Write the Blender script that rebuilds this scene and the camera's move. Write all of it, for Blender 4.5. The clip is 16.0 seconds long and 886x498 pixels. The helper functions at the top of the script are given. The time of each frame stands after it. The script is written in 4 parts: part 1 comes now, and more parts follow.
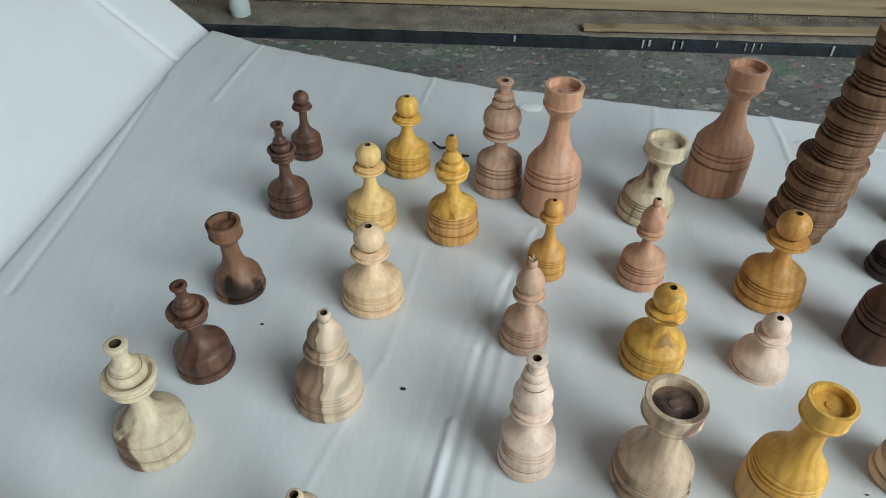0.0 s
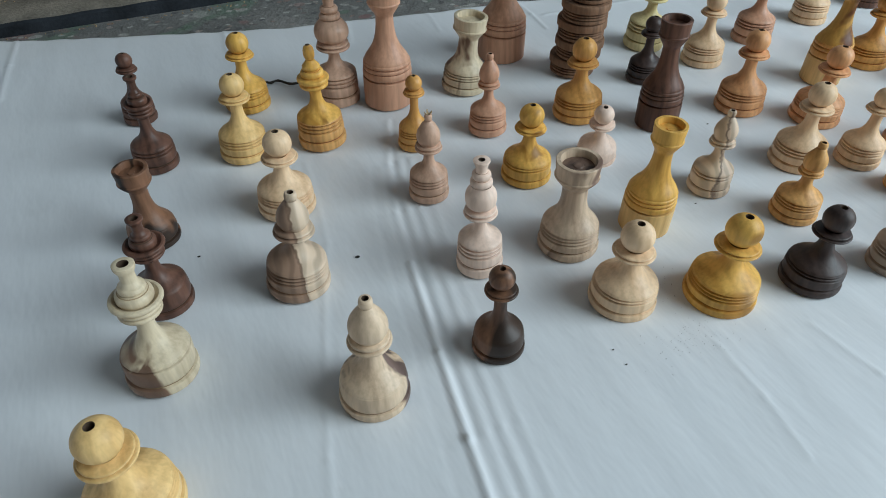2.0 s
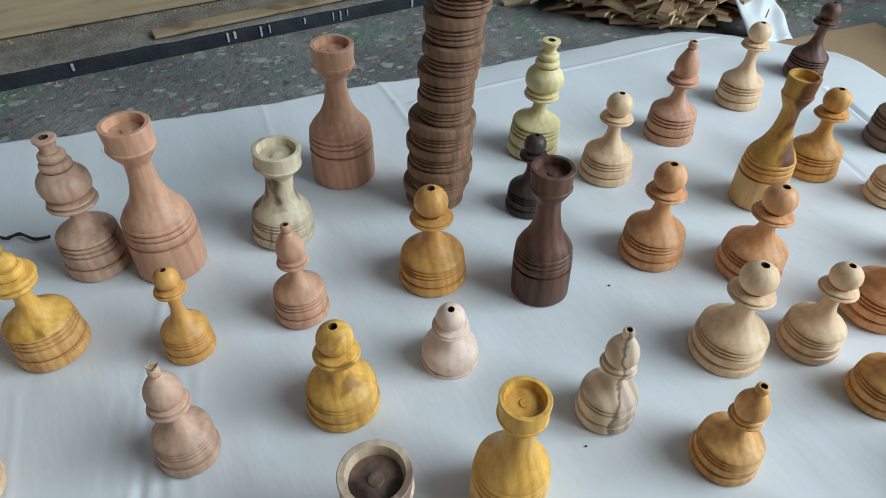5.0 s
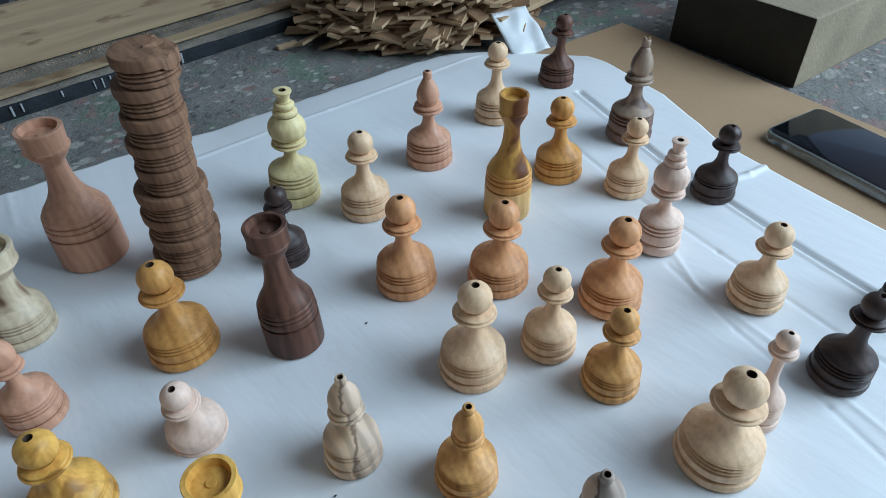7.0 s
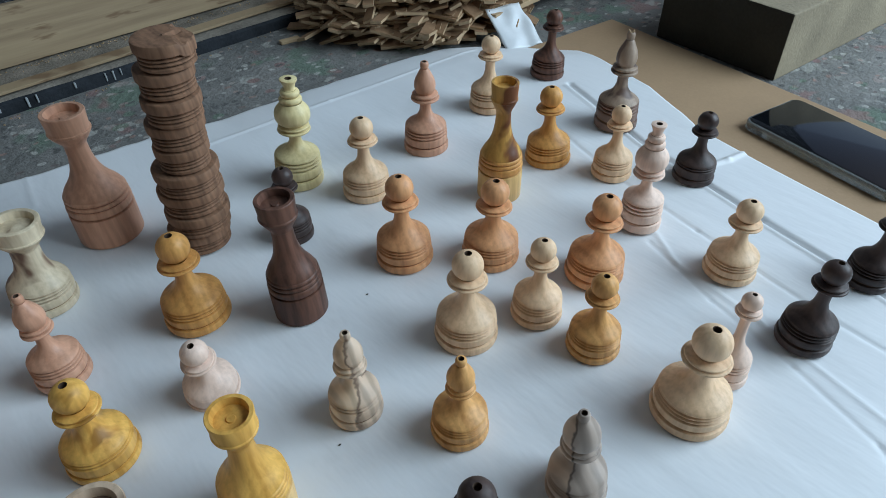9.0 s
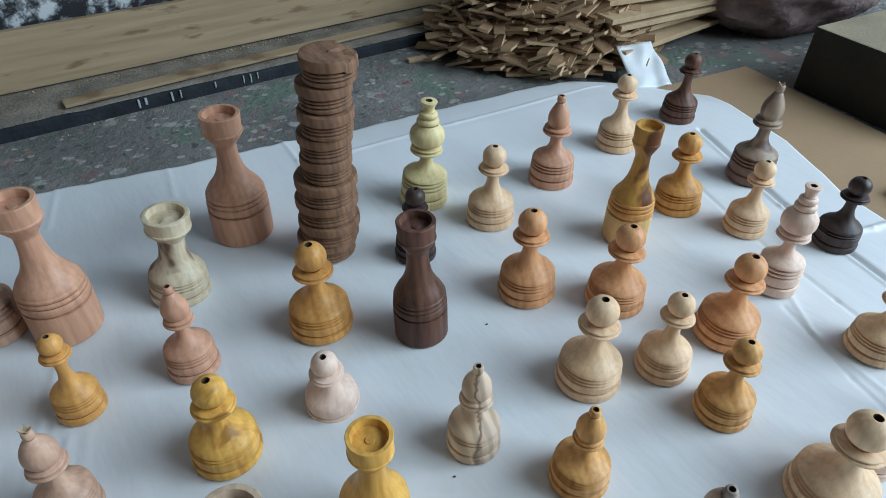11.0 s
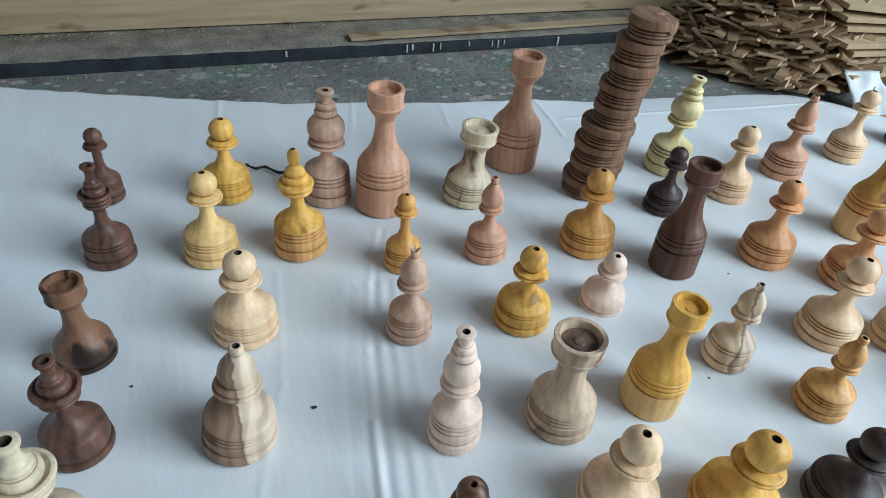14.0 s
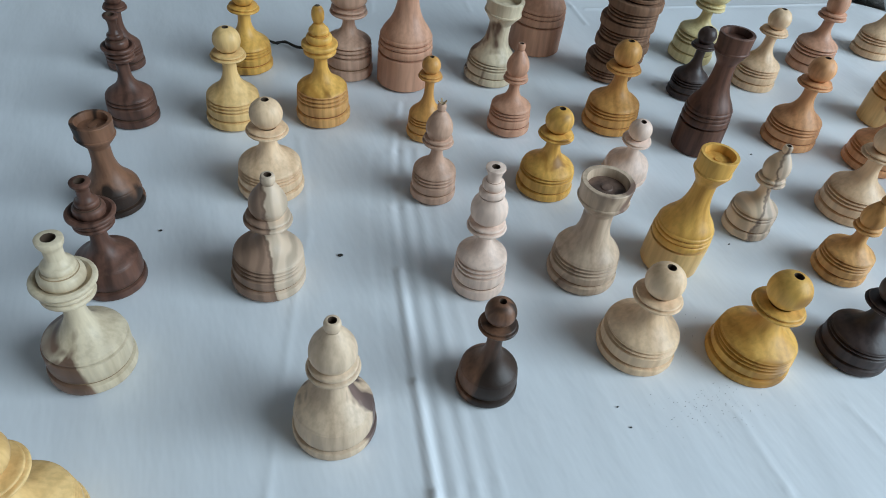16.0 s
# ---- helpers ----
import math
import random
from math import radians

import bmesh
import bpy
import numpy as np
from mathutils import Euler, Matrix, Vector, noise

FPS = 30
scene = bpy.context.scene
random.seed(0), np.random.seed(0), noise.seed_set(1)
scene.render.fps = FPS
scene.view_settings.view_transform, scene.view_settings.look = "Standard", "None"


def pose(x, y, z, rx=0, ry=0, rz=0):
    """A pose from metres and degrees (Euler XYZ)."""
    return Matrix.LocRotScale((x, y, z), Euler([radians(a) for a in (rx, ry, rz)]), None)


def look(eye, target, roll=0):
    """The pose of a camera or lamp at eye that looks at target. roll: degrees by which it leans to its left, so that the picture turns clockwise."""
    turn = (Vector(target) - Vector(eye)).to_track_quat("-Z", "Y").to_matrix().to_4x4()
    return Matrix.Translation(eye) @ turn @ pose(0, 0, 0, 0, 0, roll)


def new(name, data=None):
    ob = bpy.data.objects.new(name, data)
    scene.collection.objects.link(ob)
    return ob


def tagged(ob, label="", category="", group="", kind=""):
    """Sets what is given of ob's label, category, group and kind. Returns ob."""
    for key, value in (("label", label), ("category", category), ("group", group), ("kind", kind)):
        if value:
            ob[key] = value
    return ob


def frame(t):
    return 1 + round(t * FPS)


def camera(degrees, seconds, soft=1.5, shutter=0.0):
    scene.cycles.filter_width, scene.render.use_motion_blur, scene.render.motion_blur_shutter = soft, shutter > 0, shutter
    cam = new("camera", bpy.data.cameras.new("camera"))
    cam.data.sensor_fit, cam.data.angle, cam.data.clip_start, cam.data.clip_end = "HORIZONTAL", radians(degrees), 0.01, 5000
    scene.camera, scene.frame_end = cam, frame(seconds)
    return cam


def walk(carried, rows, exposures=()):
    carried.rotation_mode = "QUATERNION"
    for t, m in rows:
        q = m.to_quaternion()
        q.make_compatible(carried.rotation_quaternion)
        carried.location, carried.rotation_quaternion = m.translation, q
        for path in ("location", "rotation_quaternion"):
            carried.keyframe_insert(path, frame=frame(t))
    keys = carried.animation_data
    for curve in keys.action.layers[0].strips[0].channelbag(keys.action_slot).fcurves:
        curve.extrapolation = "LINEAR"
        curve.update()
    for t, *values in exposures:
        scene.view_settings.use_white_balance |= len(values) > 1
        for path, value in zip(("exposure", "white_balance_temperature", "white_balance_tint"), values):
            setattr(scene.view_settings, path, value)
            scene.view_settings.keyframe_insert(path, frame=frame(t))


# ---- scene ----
cam = camera(68.46, 16.0, soft=0.95)
EXPOSURES = (
    (0.0, -0.10, 7100, 10), (1.0, 0.02, 6750, 10), (2.0, -0.29, 6650, 10), (3.2, -0.31, 6700, 10), (5.3, -0.02, 6500, 10), (6.0, -0.17, 6200, 10), (7.0, -0.28, 5900, 10),
    (8.2, -0.42, 5850, 10), (8.7, -0.42, 6050, 10), (10.8, -0.23, 6150, 10), (11.5, -0.17, 6150, 10), (12.5, 0.01, 6250, 10), (14.5, 0.10, 6300, 10), (16.0, -0.20, 6250, 10),
)
PATH = [
    (0, (0.0558, 0.0244, 0.3035), (-0.0521, 1.5124, -1.0284), 0.13),
    (0.5, (0.0164, 0.0039, 0.2969), (0.1315, 1.4942, -1.0318), 2.17),
    (1, (-0.0457, -0.0307, 0.2957), (0.2577, 1.4261, -1.0407), -0.26),
    (1.5, (-0.0815, -0.0570, 0.2906), (0.4175, 1.3329, -1.0582), -0.35),
    (2, (-0.0608, -0.0554, 0.2860), (0.5590, 1.2826, -1.0652), 0.42),
    (2.5, (-0.0190, -0.0359, 0.2845), (0.6654, 1.2652, -1.0715), 2.15),
    (3, (-0.0070, -0.0103, 0.2847), (0.6413, 1.3062, -1.0742), 1.40),
    (3.2, (-0.0073, 0.0007, 0.2863), (0.6094, 1.3269, -1.0779), 0.71),
    (5.3, (0.1311, 0.0925, 0.2823), (0.9108, 1.3379, -1.0747), 1.00),
    (5.5, (0.1451, 0.0922, 0.2866), (0.9578, 1.3332, -1.0549), 0.21),
    (6, (0.1717, 0.0877, 0.2928), (1.0515, 1.3015, -1.0310), -0.76),
    (6.5, (0.1895, 0.0737, 0.2921), (1.1505, 1.2424, -1.0159), 0.08),
    (7, (0.1843, 0.0440, 0.2964), (1.2036, 1.1586, -1.0146), -0.53),
    (7.5, (0.1645, 0.0168, 0.3023), (1.2299, 1.0950, -1.0025), -0.86),
    (8, (0.1623, -0.0000, 0.3019), (1.2448, 1.0508, -1.0111), -0.05),
    (8.5, (0.1613, 0.0064, 0.3013), (1.2211, 1.0739, -1.0167), 0.20),
    (8.7, (0.1627, 0.0111, 0.3020), (1.2091, 1.0944, -1.0139), -0.01),
    (10.8, (0.1498, 0.0500, 0.3088), (1.0447, 1.3113, -0.9594), 0.92),
    (11, (0.1384, 0.0484, 0.3072), (1.0204, 1.3209, -0.9589), 1.40),
    (11.5, (0.1088, 0.0454, 0.3058), (0.9707, 1.3288, -0.9630), 2.71),
    (12, (0.0733, 0.0390, 0.3082), (0.8912, 1.3568, -0.9546), 3.19),
    (12.5, (0.0418, 0.0351, 0.3059), (0.8048, 1.3897, -0.9523), 3.64),
    (13, (0.0180, 0.0294, 0.3044), (0.7403, 1.4077, -0.9521), 4.55),
    (13.5, (-0.0017, 0.0245, 0.3032), (0.6789, 1.4286, -0.9479), 5.59),
    (14, (-0.0187, 0.0189, 0.2999), (0.6259, 1.4337, -0.9582), 6.73),
    (14.5, (-0.0260, 0.0124, 0.2967), (0.6148, 1.4208, -0.9706), 7.02),
    (15, (-0.0316, 0.0038, 0.2907), (0.6066, 1.3938, -0.9978), 7.12),
    (15.5, (-0.0317, -0.0061, 0.2800), (0.6100, 1.3552, -1.0372), 7.53),
    (16, (-0.0383, -0.0114, 0.2619), (0.5658, 1.2948, -1.1268), 8.14),
]
walk(cam, [(t, look(eye, target, roll)) for t, eye, target, roll in PATH], EXPOSURES)

# ---- light ----
world = bpy.data.worlds.new("sky")
scene.world = world
world.use_nodes = True
wn = world.node_tree.nodes
sky = wn.new("ShaderNodeTexSky")
sky.sky_type, sky.sun_disc = "NISHITA", False
sky.sun_elevation, sky.sun_rotation = radians(50), radians(100)
world.node_tree.links.new(sky.outputs[0], wn["Background"].inputs[0])
wn["Background"].inputs[1].default_value = 0.10

opening = new("doorway_light", bpy.data.lights.new("doorway_light", "AREA"))
opening.data.shape, opening.data.size, opening.data.size_y = "RECTANGLE", 1.5, 1.5
opening.data.energy, opening.data.color = 70, (0.74, 0.91, 1.0)
opening.matrix_world = look((1.60, -0.86, 1.15), (0.25, 0.2, 0.0))


# ---- materials ----
class Mat:
    """A node material with short helpers."""

    def __init__(self, name, rough=0.6, spec=0.4):
        self.m = bpy.data.materials.new(name)
        self.m.use_nodes = True
        self.t = self.m.node_tree
        self.b = self.t.nodes["Principled BSDF"]
        self.b.inputs["Roughness"].default_value = rough
        self.b.inputs["Specular IOR Level"].default_value = spec

    def node(self, kind, **inputs):
        n = self.t.nodes.new("ShaderNode" + kind)
        for k, v in inputs.items():
            self.put(n, k.replace("_", " "), v)
        return n

    def put(self, n, key, v):
        sock = n.inputs[int(key)] if key.isdigit() else n.inputs[key]
        if hasattr(v, "is_linked"):
            self.t.links.new(v, sock)
        else:
            sock.default_value = v

    def place(self, sx=1.0, sy=1.0, sz=1.0, turn=(0, 0, 0)):
        g = self.node("NewGeometry")
        mp = self.node("Mapping")
        self.put(mp, "Vector", g.outputs["Position"])
        mp.inputs["Scale"].default_value = (sx, sy, sz)
        mp.inputs["Rotation"].default_value = turn
        return mp.outputs[0]

    def noise(self, vec, scale, detail=3.0, rough=0.55, warp=0.0):
        n = self.node("TexNoise", Scale=scale, Detail=detail, Roughness=rough, Distortion=warp)
        self.put(n, "Vector", vec)
        return n.outputs[0]

    def ramp(self, fac, *stops):
        n = self.node("ValToRGB")
        e = n.color_ramp.elements
        while len(e) < len(stops):
            e.new(0.5)
        for el, (p, c) in zip(e, stops):
            el.position = p
            el.color = (*c, 1) if len(c) == 3 else c
        self.put(n, "0", fac)
        return n.outputs[0]

    def mix(self, fac, a, b, mode="MIX"):
        n = self.node("MixRGB")
        n.blend_type = mode
        for k, v in (("0", fac), ("1", a), ("2", b)):
            if isinstance(v, tuple) and len(v) == 3:
                v = (*v, 1)
            self.put(n, k, v)
        return n.outputs[0]

    def bump(self, height, strength, distance):
        n = self.node("Bump", Strength=strength, Distance=distance)
        self.put(n, "Height", height)
        self.put(self.b, "Normal", n.outputs[0])

    def colour(self, c):
        self.put(self.b, "Base Color", c if hasattr(c, "is_linked") else (*c, 1))


def tone(c, k):
    return tuple(min(1.0, v * k) for v in c)


def wood(name, light, dark, patch=None, amount=0.5, bands=95.0, tilt=(0.25, 0.15, 0.0), rough=0.44, strong=0.55):
    """Turned wood: growth bands along the piece, fine fibre, and heartwood patches where it has them."""
    m = Mat(name, rough, 0.32)
    p = m.place(1, 1, 0.22, tilt)
    w = m.node("TexWave", Scale=bands / 6.0, Distortion=5.0, Detail=2.5, Detail_Scale=1.3)
    m.put(w, "Vector", p)
    grain = m.ramp(w.outputs[1], (0.15, tone(light, 1.04)), (0.55, tone(light, 0.88)), (0.9, tone(dark, 0.9)))
    fibre = m.noise(m.place(420, 420, 40, tilt), 1.0, 2.0)
    tint = m.noise(m.place(), 32.0, 2.0)
    c = m.mix(strong, light, grain)
    c = m.mix(0.30, c, m.ramp(tint, (0.3, tone(light, 0.82)), (0.7, tone(light, 1.08))), "MIX")
    ring = m.node("TexWave", Scale=bands * 0.6, Distortion=11.0, Detail=3.0, Detail_Scale=0.5, Detail_Roughness=0.6)
    m.put(ring, "Vector", m.place(1, 0.8, 0.30, (tilt[0] + 0.12, tilt[1] - 0.08, 0.4)))
    c = m.mix(0.34 * strong, c, m.ramp(ring.outputs[1], (0.25, tone(light, 1.05)), (0.75, tone(dark, 0.95)), (0.97, tone(dark, 0.72))))
    c = m.mix(0.22, c, m.ramp(fibre, (0.35, tone(dark, 0.6)), (0.6, light)))
    if patch:
        spread = m.noise(m.place(1, 1, 0.45, (0.5, 0.3, 0)), 34.0, 3.0, 0.5, 0.8)
        k = m.ramp(spread, (0.62 - 0.25 * amount, (0, 0, 0)), (0.68 - 0.25 * amount, (1, 1, 1)))
        pg = m.ramp(w.outputs[1], (0.2, patch), (0.9, tone(patch, 0.6)))
        c = m.mix(k, c, pg)
    m.colour(c)
    m.put(m.b, "Roughness", m.ramp(tint, (0.3, (rough - 0.08,) * 3), (0.7, (rough + 0.1,) * 3)))
    m.bump(fibre, 0.3, 0.0004)
    return m.m


def split_wood(name, first, second, seam, toward, shift=0.0):
    """Wood turned across heart and sapwood: two colours that meet along a dark, wandering seam."""
    m = Mat(name, 0.46, 0.32)
    where = m.node("TexCoord").outputs[3]
    w = m.node("TexWave", Scale=42.0, Distortion=6.0, Detail=2.5, Detail_Scale=1.0)
    m.put(w, "Vector", m.place(1, 0.8, 0.3, (0.3, 0.1, 0.4)))
    dot = m.node("VectorMath")
    dot.operation = "DOT_PRODUCT"
    m.put(dot, "0", where)
    dot.inputs[1].default_value = (*toward, 0.06)
    drift = m.node("Math")
    drift.operation = "MULTIPLY_ADD"
    m.put(drift, "0", m.noise(where, 70.0, 3.0))
    drift.inputs[1].default_value = 0.011
    m.put(drift, "2", dot.outputs[1])
    k = m.node("MapRange")
    m.put(k, "0", drift.outputs[0])
    k.inputs[1].default_value, k.inputs[2].default_value = shift - 0.006, shift + 0.018
    a = m.ramp(w.outputs[1], (0.3, first), (0.9, tone(first, 0.72)))
    b = m.ramp(w.outputs[1], (0.3, second), (0.9, tone(second, 0.72)))
    c = m.mix(m.ramp(k.outputs[0], (0.47, (0, 0, 0)), (0.53, (1, 1, 1))), a, b)
    line = m.ramp(k.outputs[0], (0.455, (0, 0, 0)), (0.49, (0.8, 0.8, 0.8)), (0.51, (0.8, 0.8, 0.8)), (0.545, (0, 0, 0)))
    m.colour(m.mix(line, c, seam))
    m.bump(m.noise(m.place(420, 420, 40), 1.0, 2.0), 0.3, 0.0004)
    return m.m


WALNUT = wood("dark_walnut", (0.165, 0.077, 0.052), (0.044, 0.021, 0.015), strong=0.9)
BLACK = wood("black_walnut", (0.074, 0.048, 0.042), (0.020, 0.013, 0.012), strong=0.85)
BUTTER = wood("butter_yellow_wood", (0.85, 0.56, 0.24), (0.60, 0.32, 0.095), strong=0.6)
BROWN = wood("brown_walnut", (0.25, 0.12, 0.068), (0.085, 0.038, 0.022), (0.045, 0.026, 0.018), 0.5)
STACKWOOD = wood("rough_walnut", (0.27, 0.145, 0.085), (0.075, 0.038, 0.024), None, 0.3, 170, (1.45, 0.1, 0), 0.72, 0.55)
PINK = wood("pink_cedar", (0.66, 0.36, 0.235), (0.45, 0.21, 0.125), strong=0.6)
ROSE = wood("rose_pearwood", (0.64, 0.40, 0.285), (0.42, 0.235, 0.155), (0.36, 0.21, 0.145), 0.2)
CREAM = wood("cream_maple", (0.88, 0.62, 0.395), (0.70, 0.415, 0.22), strong=0.55)
WHITE = wood("white_pinkish_wood", (0.88, 0.66, 0.54), (0.70, 0.47, 0.36), strong=0.35)
PALE = wood("pale_poplar", (0.70, 0.58, 0.41), (0.50, 0.37, 0.23), (0.26, 0.15, 0.10), 0.12, strong=0.5)
GREENISH = wood("pale_greenish_wood", (0.80, 0.67, 0.36), (0.60, 0.46, 0.19), strong=0.4)
YELLOW = wood("yellow_mulberry", (0.84, 0.48, 0.115), (0.54, 0.235, 0.035), (0.55, 0.26, 0.05), 0.3, strong=0.7)
AMBER = wood("amber_mulberry", (0.76, 0.39, 0.115), (0.47, 0.19, 0.045), strong=0.65)
HONEY = wood("honey_pine", (0.78, 0.42, 0.15), (0.46, 0.19, 0.05), strong=0.75, bands=120)
ORANGE = wood("orange_apricot", (0.80, 0.405, 0.19), (0.54, 0.215, 0.085), strong=0.65)
MOTTLED = wood("mottled_olive_wood", (0.66, 0.49, 0.35), (0.42, 0.27, 0.18), (0.22, 0.135, 0.10), 0.35)
SPALT = wood("spalted_light_wood", (0.74, 0.555, 0.39), (0.50, 0.33, 0.21), (0.20, 0.13, 0.11), 0.22)
GREYW = wood("grey_brown_wood", (0.40, 0.30, 0.225), (0.25, 0.17, 0.125), (0.17, 0.115, 0.095), 0.45)
HALVED = split_wood("brown_and_cream_split_wood", (0.36, 0.225, 0.155), (0.70, 0.53, 0.385), (0.16, 0.09, 0.06), (1.0, 0.0))
TWOTONE = split_wood("tan_and_grey_split_wood", (0.58, 0.42, 0.31), (0.43, 0.34, 0.28), (0.075, 0.05, 0.042), (0.47, -0.88))
KNOTTED = split_wood("cream_wood_with_dark_knot", (0.80, 0.60, 0.42), (0.68, 0.51, 0.375), (0.16, 0.10, 0.075), (0.6, -0.7), 0.004)
GREYDARK = wood("dark_grey_brown_wood", (0.22, 0.135, 0.10), (0.09, 0.05, 0.038), (0.06, 0.035, 0.028), 0.5)
BURNT = wood("amber_wood_with_brown_streak", (0.64, 0.36, 0.09), (0.42, 0.19, 0.04), (0.22, 0.075, 0.025), 0.45)


def plain(name, c, rough, scale=30.0, spread=0.12, relief=0.0, spec=0.4, fine=300.0):
    m = Mat(name, rough, spec)
    n = m.noise(m.place(), scale, 4.0)
    f = m.noise(m.place(), fine, 3.0)
    col = m.ramp(n, (0.3, tone(c, 1 - spread)), (0.7, tone(c, 1 + spread)))
    m.colour(m.mix(0.25, col, m.ramp(f, (0.3, tone(c, 1 - 1.6 * spread)), (0.7, tone(c, 1 + spread)))))
    if relief:
        m.bump(f, 0.5, relief)
    return m.m


def paper_material():
    m = Mat("white_coated_paper", 0.36, 0.45)
    p = m.place()
    big = m.noise(p, 5.0, 3.0)
    mid = m.noise(p, 38.0, 4.0)
    c = m.ramp(big, (0.3, (0.71, 0.725, 0.75)), (0.7, (0.765, 0.77, 0.785)))
    smudge = m.ramp(mid, (0.60, (0, 0, 0)), (0.80, (0.28, 0.28, 0.28)))
    c = m.mix(smudge, c, (0.60, 0.60, 0.61))
    m.colour(c)
    m.put(m.b, "Roughness", m.ramp(mid, (0.3, (0.30,) * 3), (0.7, (0.46,) * 3)))
    m.bump(m.noise(m.place(1, 0.3, 1), 30.0, 4.0), 0.45, 0.0028)
    return m.m


def floor_material():
    m = Mat("worn_painted_concrete", 0.72, 0.3)
    p = m.place()
    base = m.ramp(m.noise(p, 9.0, 5.0), (0.3, (0.115, 0.115, 0.112)), (0.55, (0.19, 0.185, 0.175)), (0.75, (0.27, 0.255, 0.24)))
    for off, size, edge, col in ((0.0, 11.0, 0.57, (0.125, 0.185, 0.135)), (3.1, 19.0, 0.63, (0.25, 0.15, 0.14)), (7.7, 30.0, 0.63, (0.36, 0.355, 0.325)), (11.3, 22.0, 0.66, (0.33, 0.33, 0.30)), (5.2, 55.0, 0.64, (0.085, 0.085, 0.085))):
        mp = m.node("Mapping")
        m.put(mp, "Vector", p)
        mp.inputs["Location"].default_value = (off, off * 0.7, off * 0.3)
        k = m.ramp(m.noise(mp.outputs[0], size, 3.0), (edge, (0, 0, 0)), (edge + 0.05, (0.7, 0.7, 0.7)))
        base = m.mix(k, base, col)
    for off, size, reach, limit, shades in ((0.0, 48.0, 0.0080, 0.68, ((0.36, 0.35, 0.32), (0.24, 0.13, 0.125), (0.13, 0.18, 0.135))), (4.4, 105.0, 0.0040, 0.66, ((0.40, 0.39, 0.36), (0.30, 0.20, 0.17), (0.09, 0.09, 0.09)))):
        mp = m.node("Mapping")
        m.put(mp, "Vector", p)
        mp.inputs["Location"].default_value = (off, off, 0)
        mp.inputs["Scale"].default_value = (1.0, 1.35, 0.0)
        warp = m.mix(0.012, mp.outputs[0], m.node("TexNoise", Scale=size * 2.0).outputs[1], "ADD")
        cell = m.node("TexVoronoi", Scale=size)
        m.put(cell, "Vector", warp)
        sep = m.node("SeparateColor")
        m.put(sep, "0", cell.outputs[1])
        chip = m.ramp(cell.outputs[0], (reach * size * 0.85, (1, 1, 1)), (reach * size, (0, 0, 0)))
        keep = m.ramp(sep.outputs[0], (limit, (0, 0, 0)), (limit + 0.02, (0.8, 0.8, 0.8)))
        hue = m.ramp(sep.outputs[1], (0.30, shades[0]), (0.50, shades[1]), (0.75, shades[2]))
        base = m.mix(m.mix(1.0, chip, keep, "MULTIPLY"), base, hue)
    m.colour(base)
    m.bump(m.noise(p, 95.0, 6.0, 0.65), 0.8, 0.005)
    return m.m


PAPER = paper_material()
FLOOR = floor_material()
KRAFT = plain("brown_kraft_cardboard", (0.36, 0.235, 0.135), 0.75, 9.0, 0.10, 0.0003)
LEDGE = plain("dusty_concrete_ledge", (0.19, 0.165, 0.135), 0.85, 30.0, 0.55, 0.003)
BLACKPAINT = plain("chipped_black_paint", (0.022, 0.025, 0.030), 0.65, 40.0, 0.5, 0.001, 0.15)
WHITEPAINT = plain("chipped_white_paint", (0.34, 0.36, 0.37), 0.6, 60.0, 0.2)
SAWDUST = plain("sawdust", (0.36, 0.25, 0.14), 0.9, 60.0, 0.25, 0.002)


def board_material():
    m = Mat("stained_plywood_board", 0.62, 0.35)
    g = m.noise(m.place(3, 3, 60), 2.0, 4.0)
    c = m.ramp(g, (0.3, (0.25, 0.175, 0.105)), (0.7, (0.385, 0.285, 0.17)))
    st = m.ramp(m.noise(m.place(18, 18, 90), 1.0, 3.0), (0.60, (0, 0, 0)), (0.68, (0.75, 0.75, 0.75)))
    m.colour(m.mix(st, c, (0.15, 0.085, 0.045)))
    m.bump(g, 0.3, 0.001)
    return m.m


def wall_material():
    m = Mat("black_and_white_flecked_wall", 0.5, 0.4)
    n = m.noise(m.place(), 42.0, 5.0, 0.7)
    m.colour(m.ramp(n, (0.47, (0.022, 0.023, 0.027)), (0.53, (0.18, 0.19, 0.2)), (0.6, (0.55, 0.56, 0.57))))
    m.bump(n, 0.4, 0.002)
    return m.m


BOARD = board_material()
FLECKED = wall_material()
PLASTER = plain("grey_plaster", (0.30, 0.28, 0.255), 0.85, 4.0, 0.15, 0.002)
SCRAP = plain("thin_brown_board_offcuts", (0.28, 0.165, 0.09), 0.7, 35.0, 0.30, 0.0004)
SCRAPEDGE = plain("pale_board_offcuts", (0.42, 0.295, 0.175), 0.7, 30.0, 0.2, 0.0004)
STONE = plain("rough_reddish_stone", (0.24, 0.17, 0.16), 0.9, 40.0, 0.4, 0.006, 0.2, 90.0)
TIMBER = plain("dark_timber", (0.030, 0.027, 0.020), 0.75, 14.0, 0.35, 0.002)
TIMBERPALE = plain("pale_timber_face", (0.30, 0.245, 0.165), 0.75, 14.0, 0.25, 0.0015)
DARK = plain("dark_speck", (0.03, 0.026, 0.022), 0.8)
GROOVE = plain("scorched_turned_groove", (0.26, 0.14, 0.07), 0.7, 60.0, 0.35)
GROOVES = {}
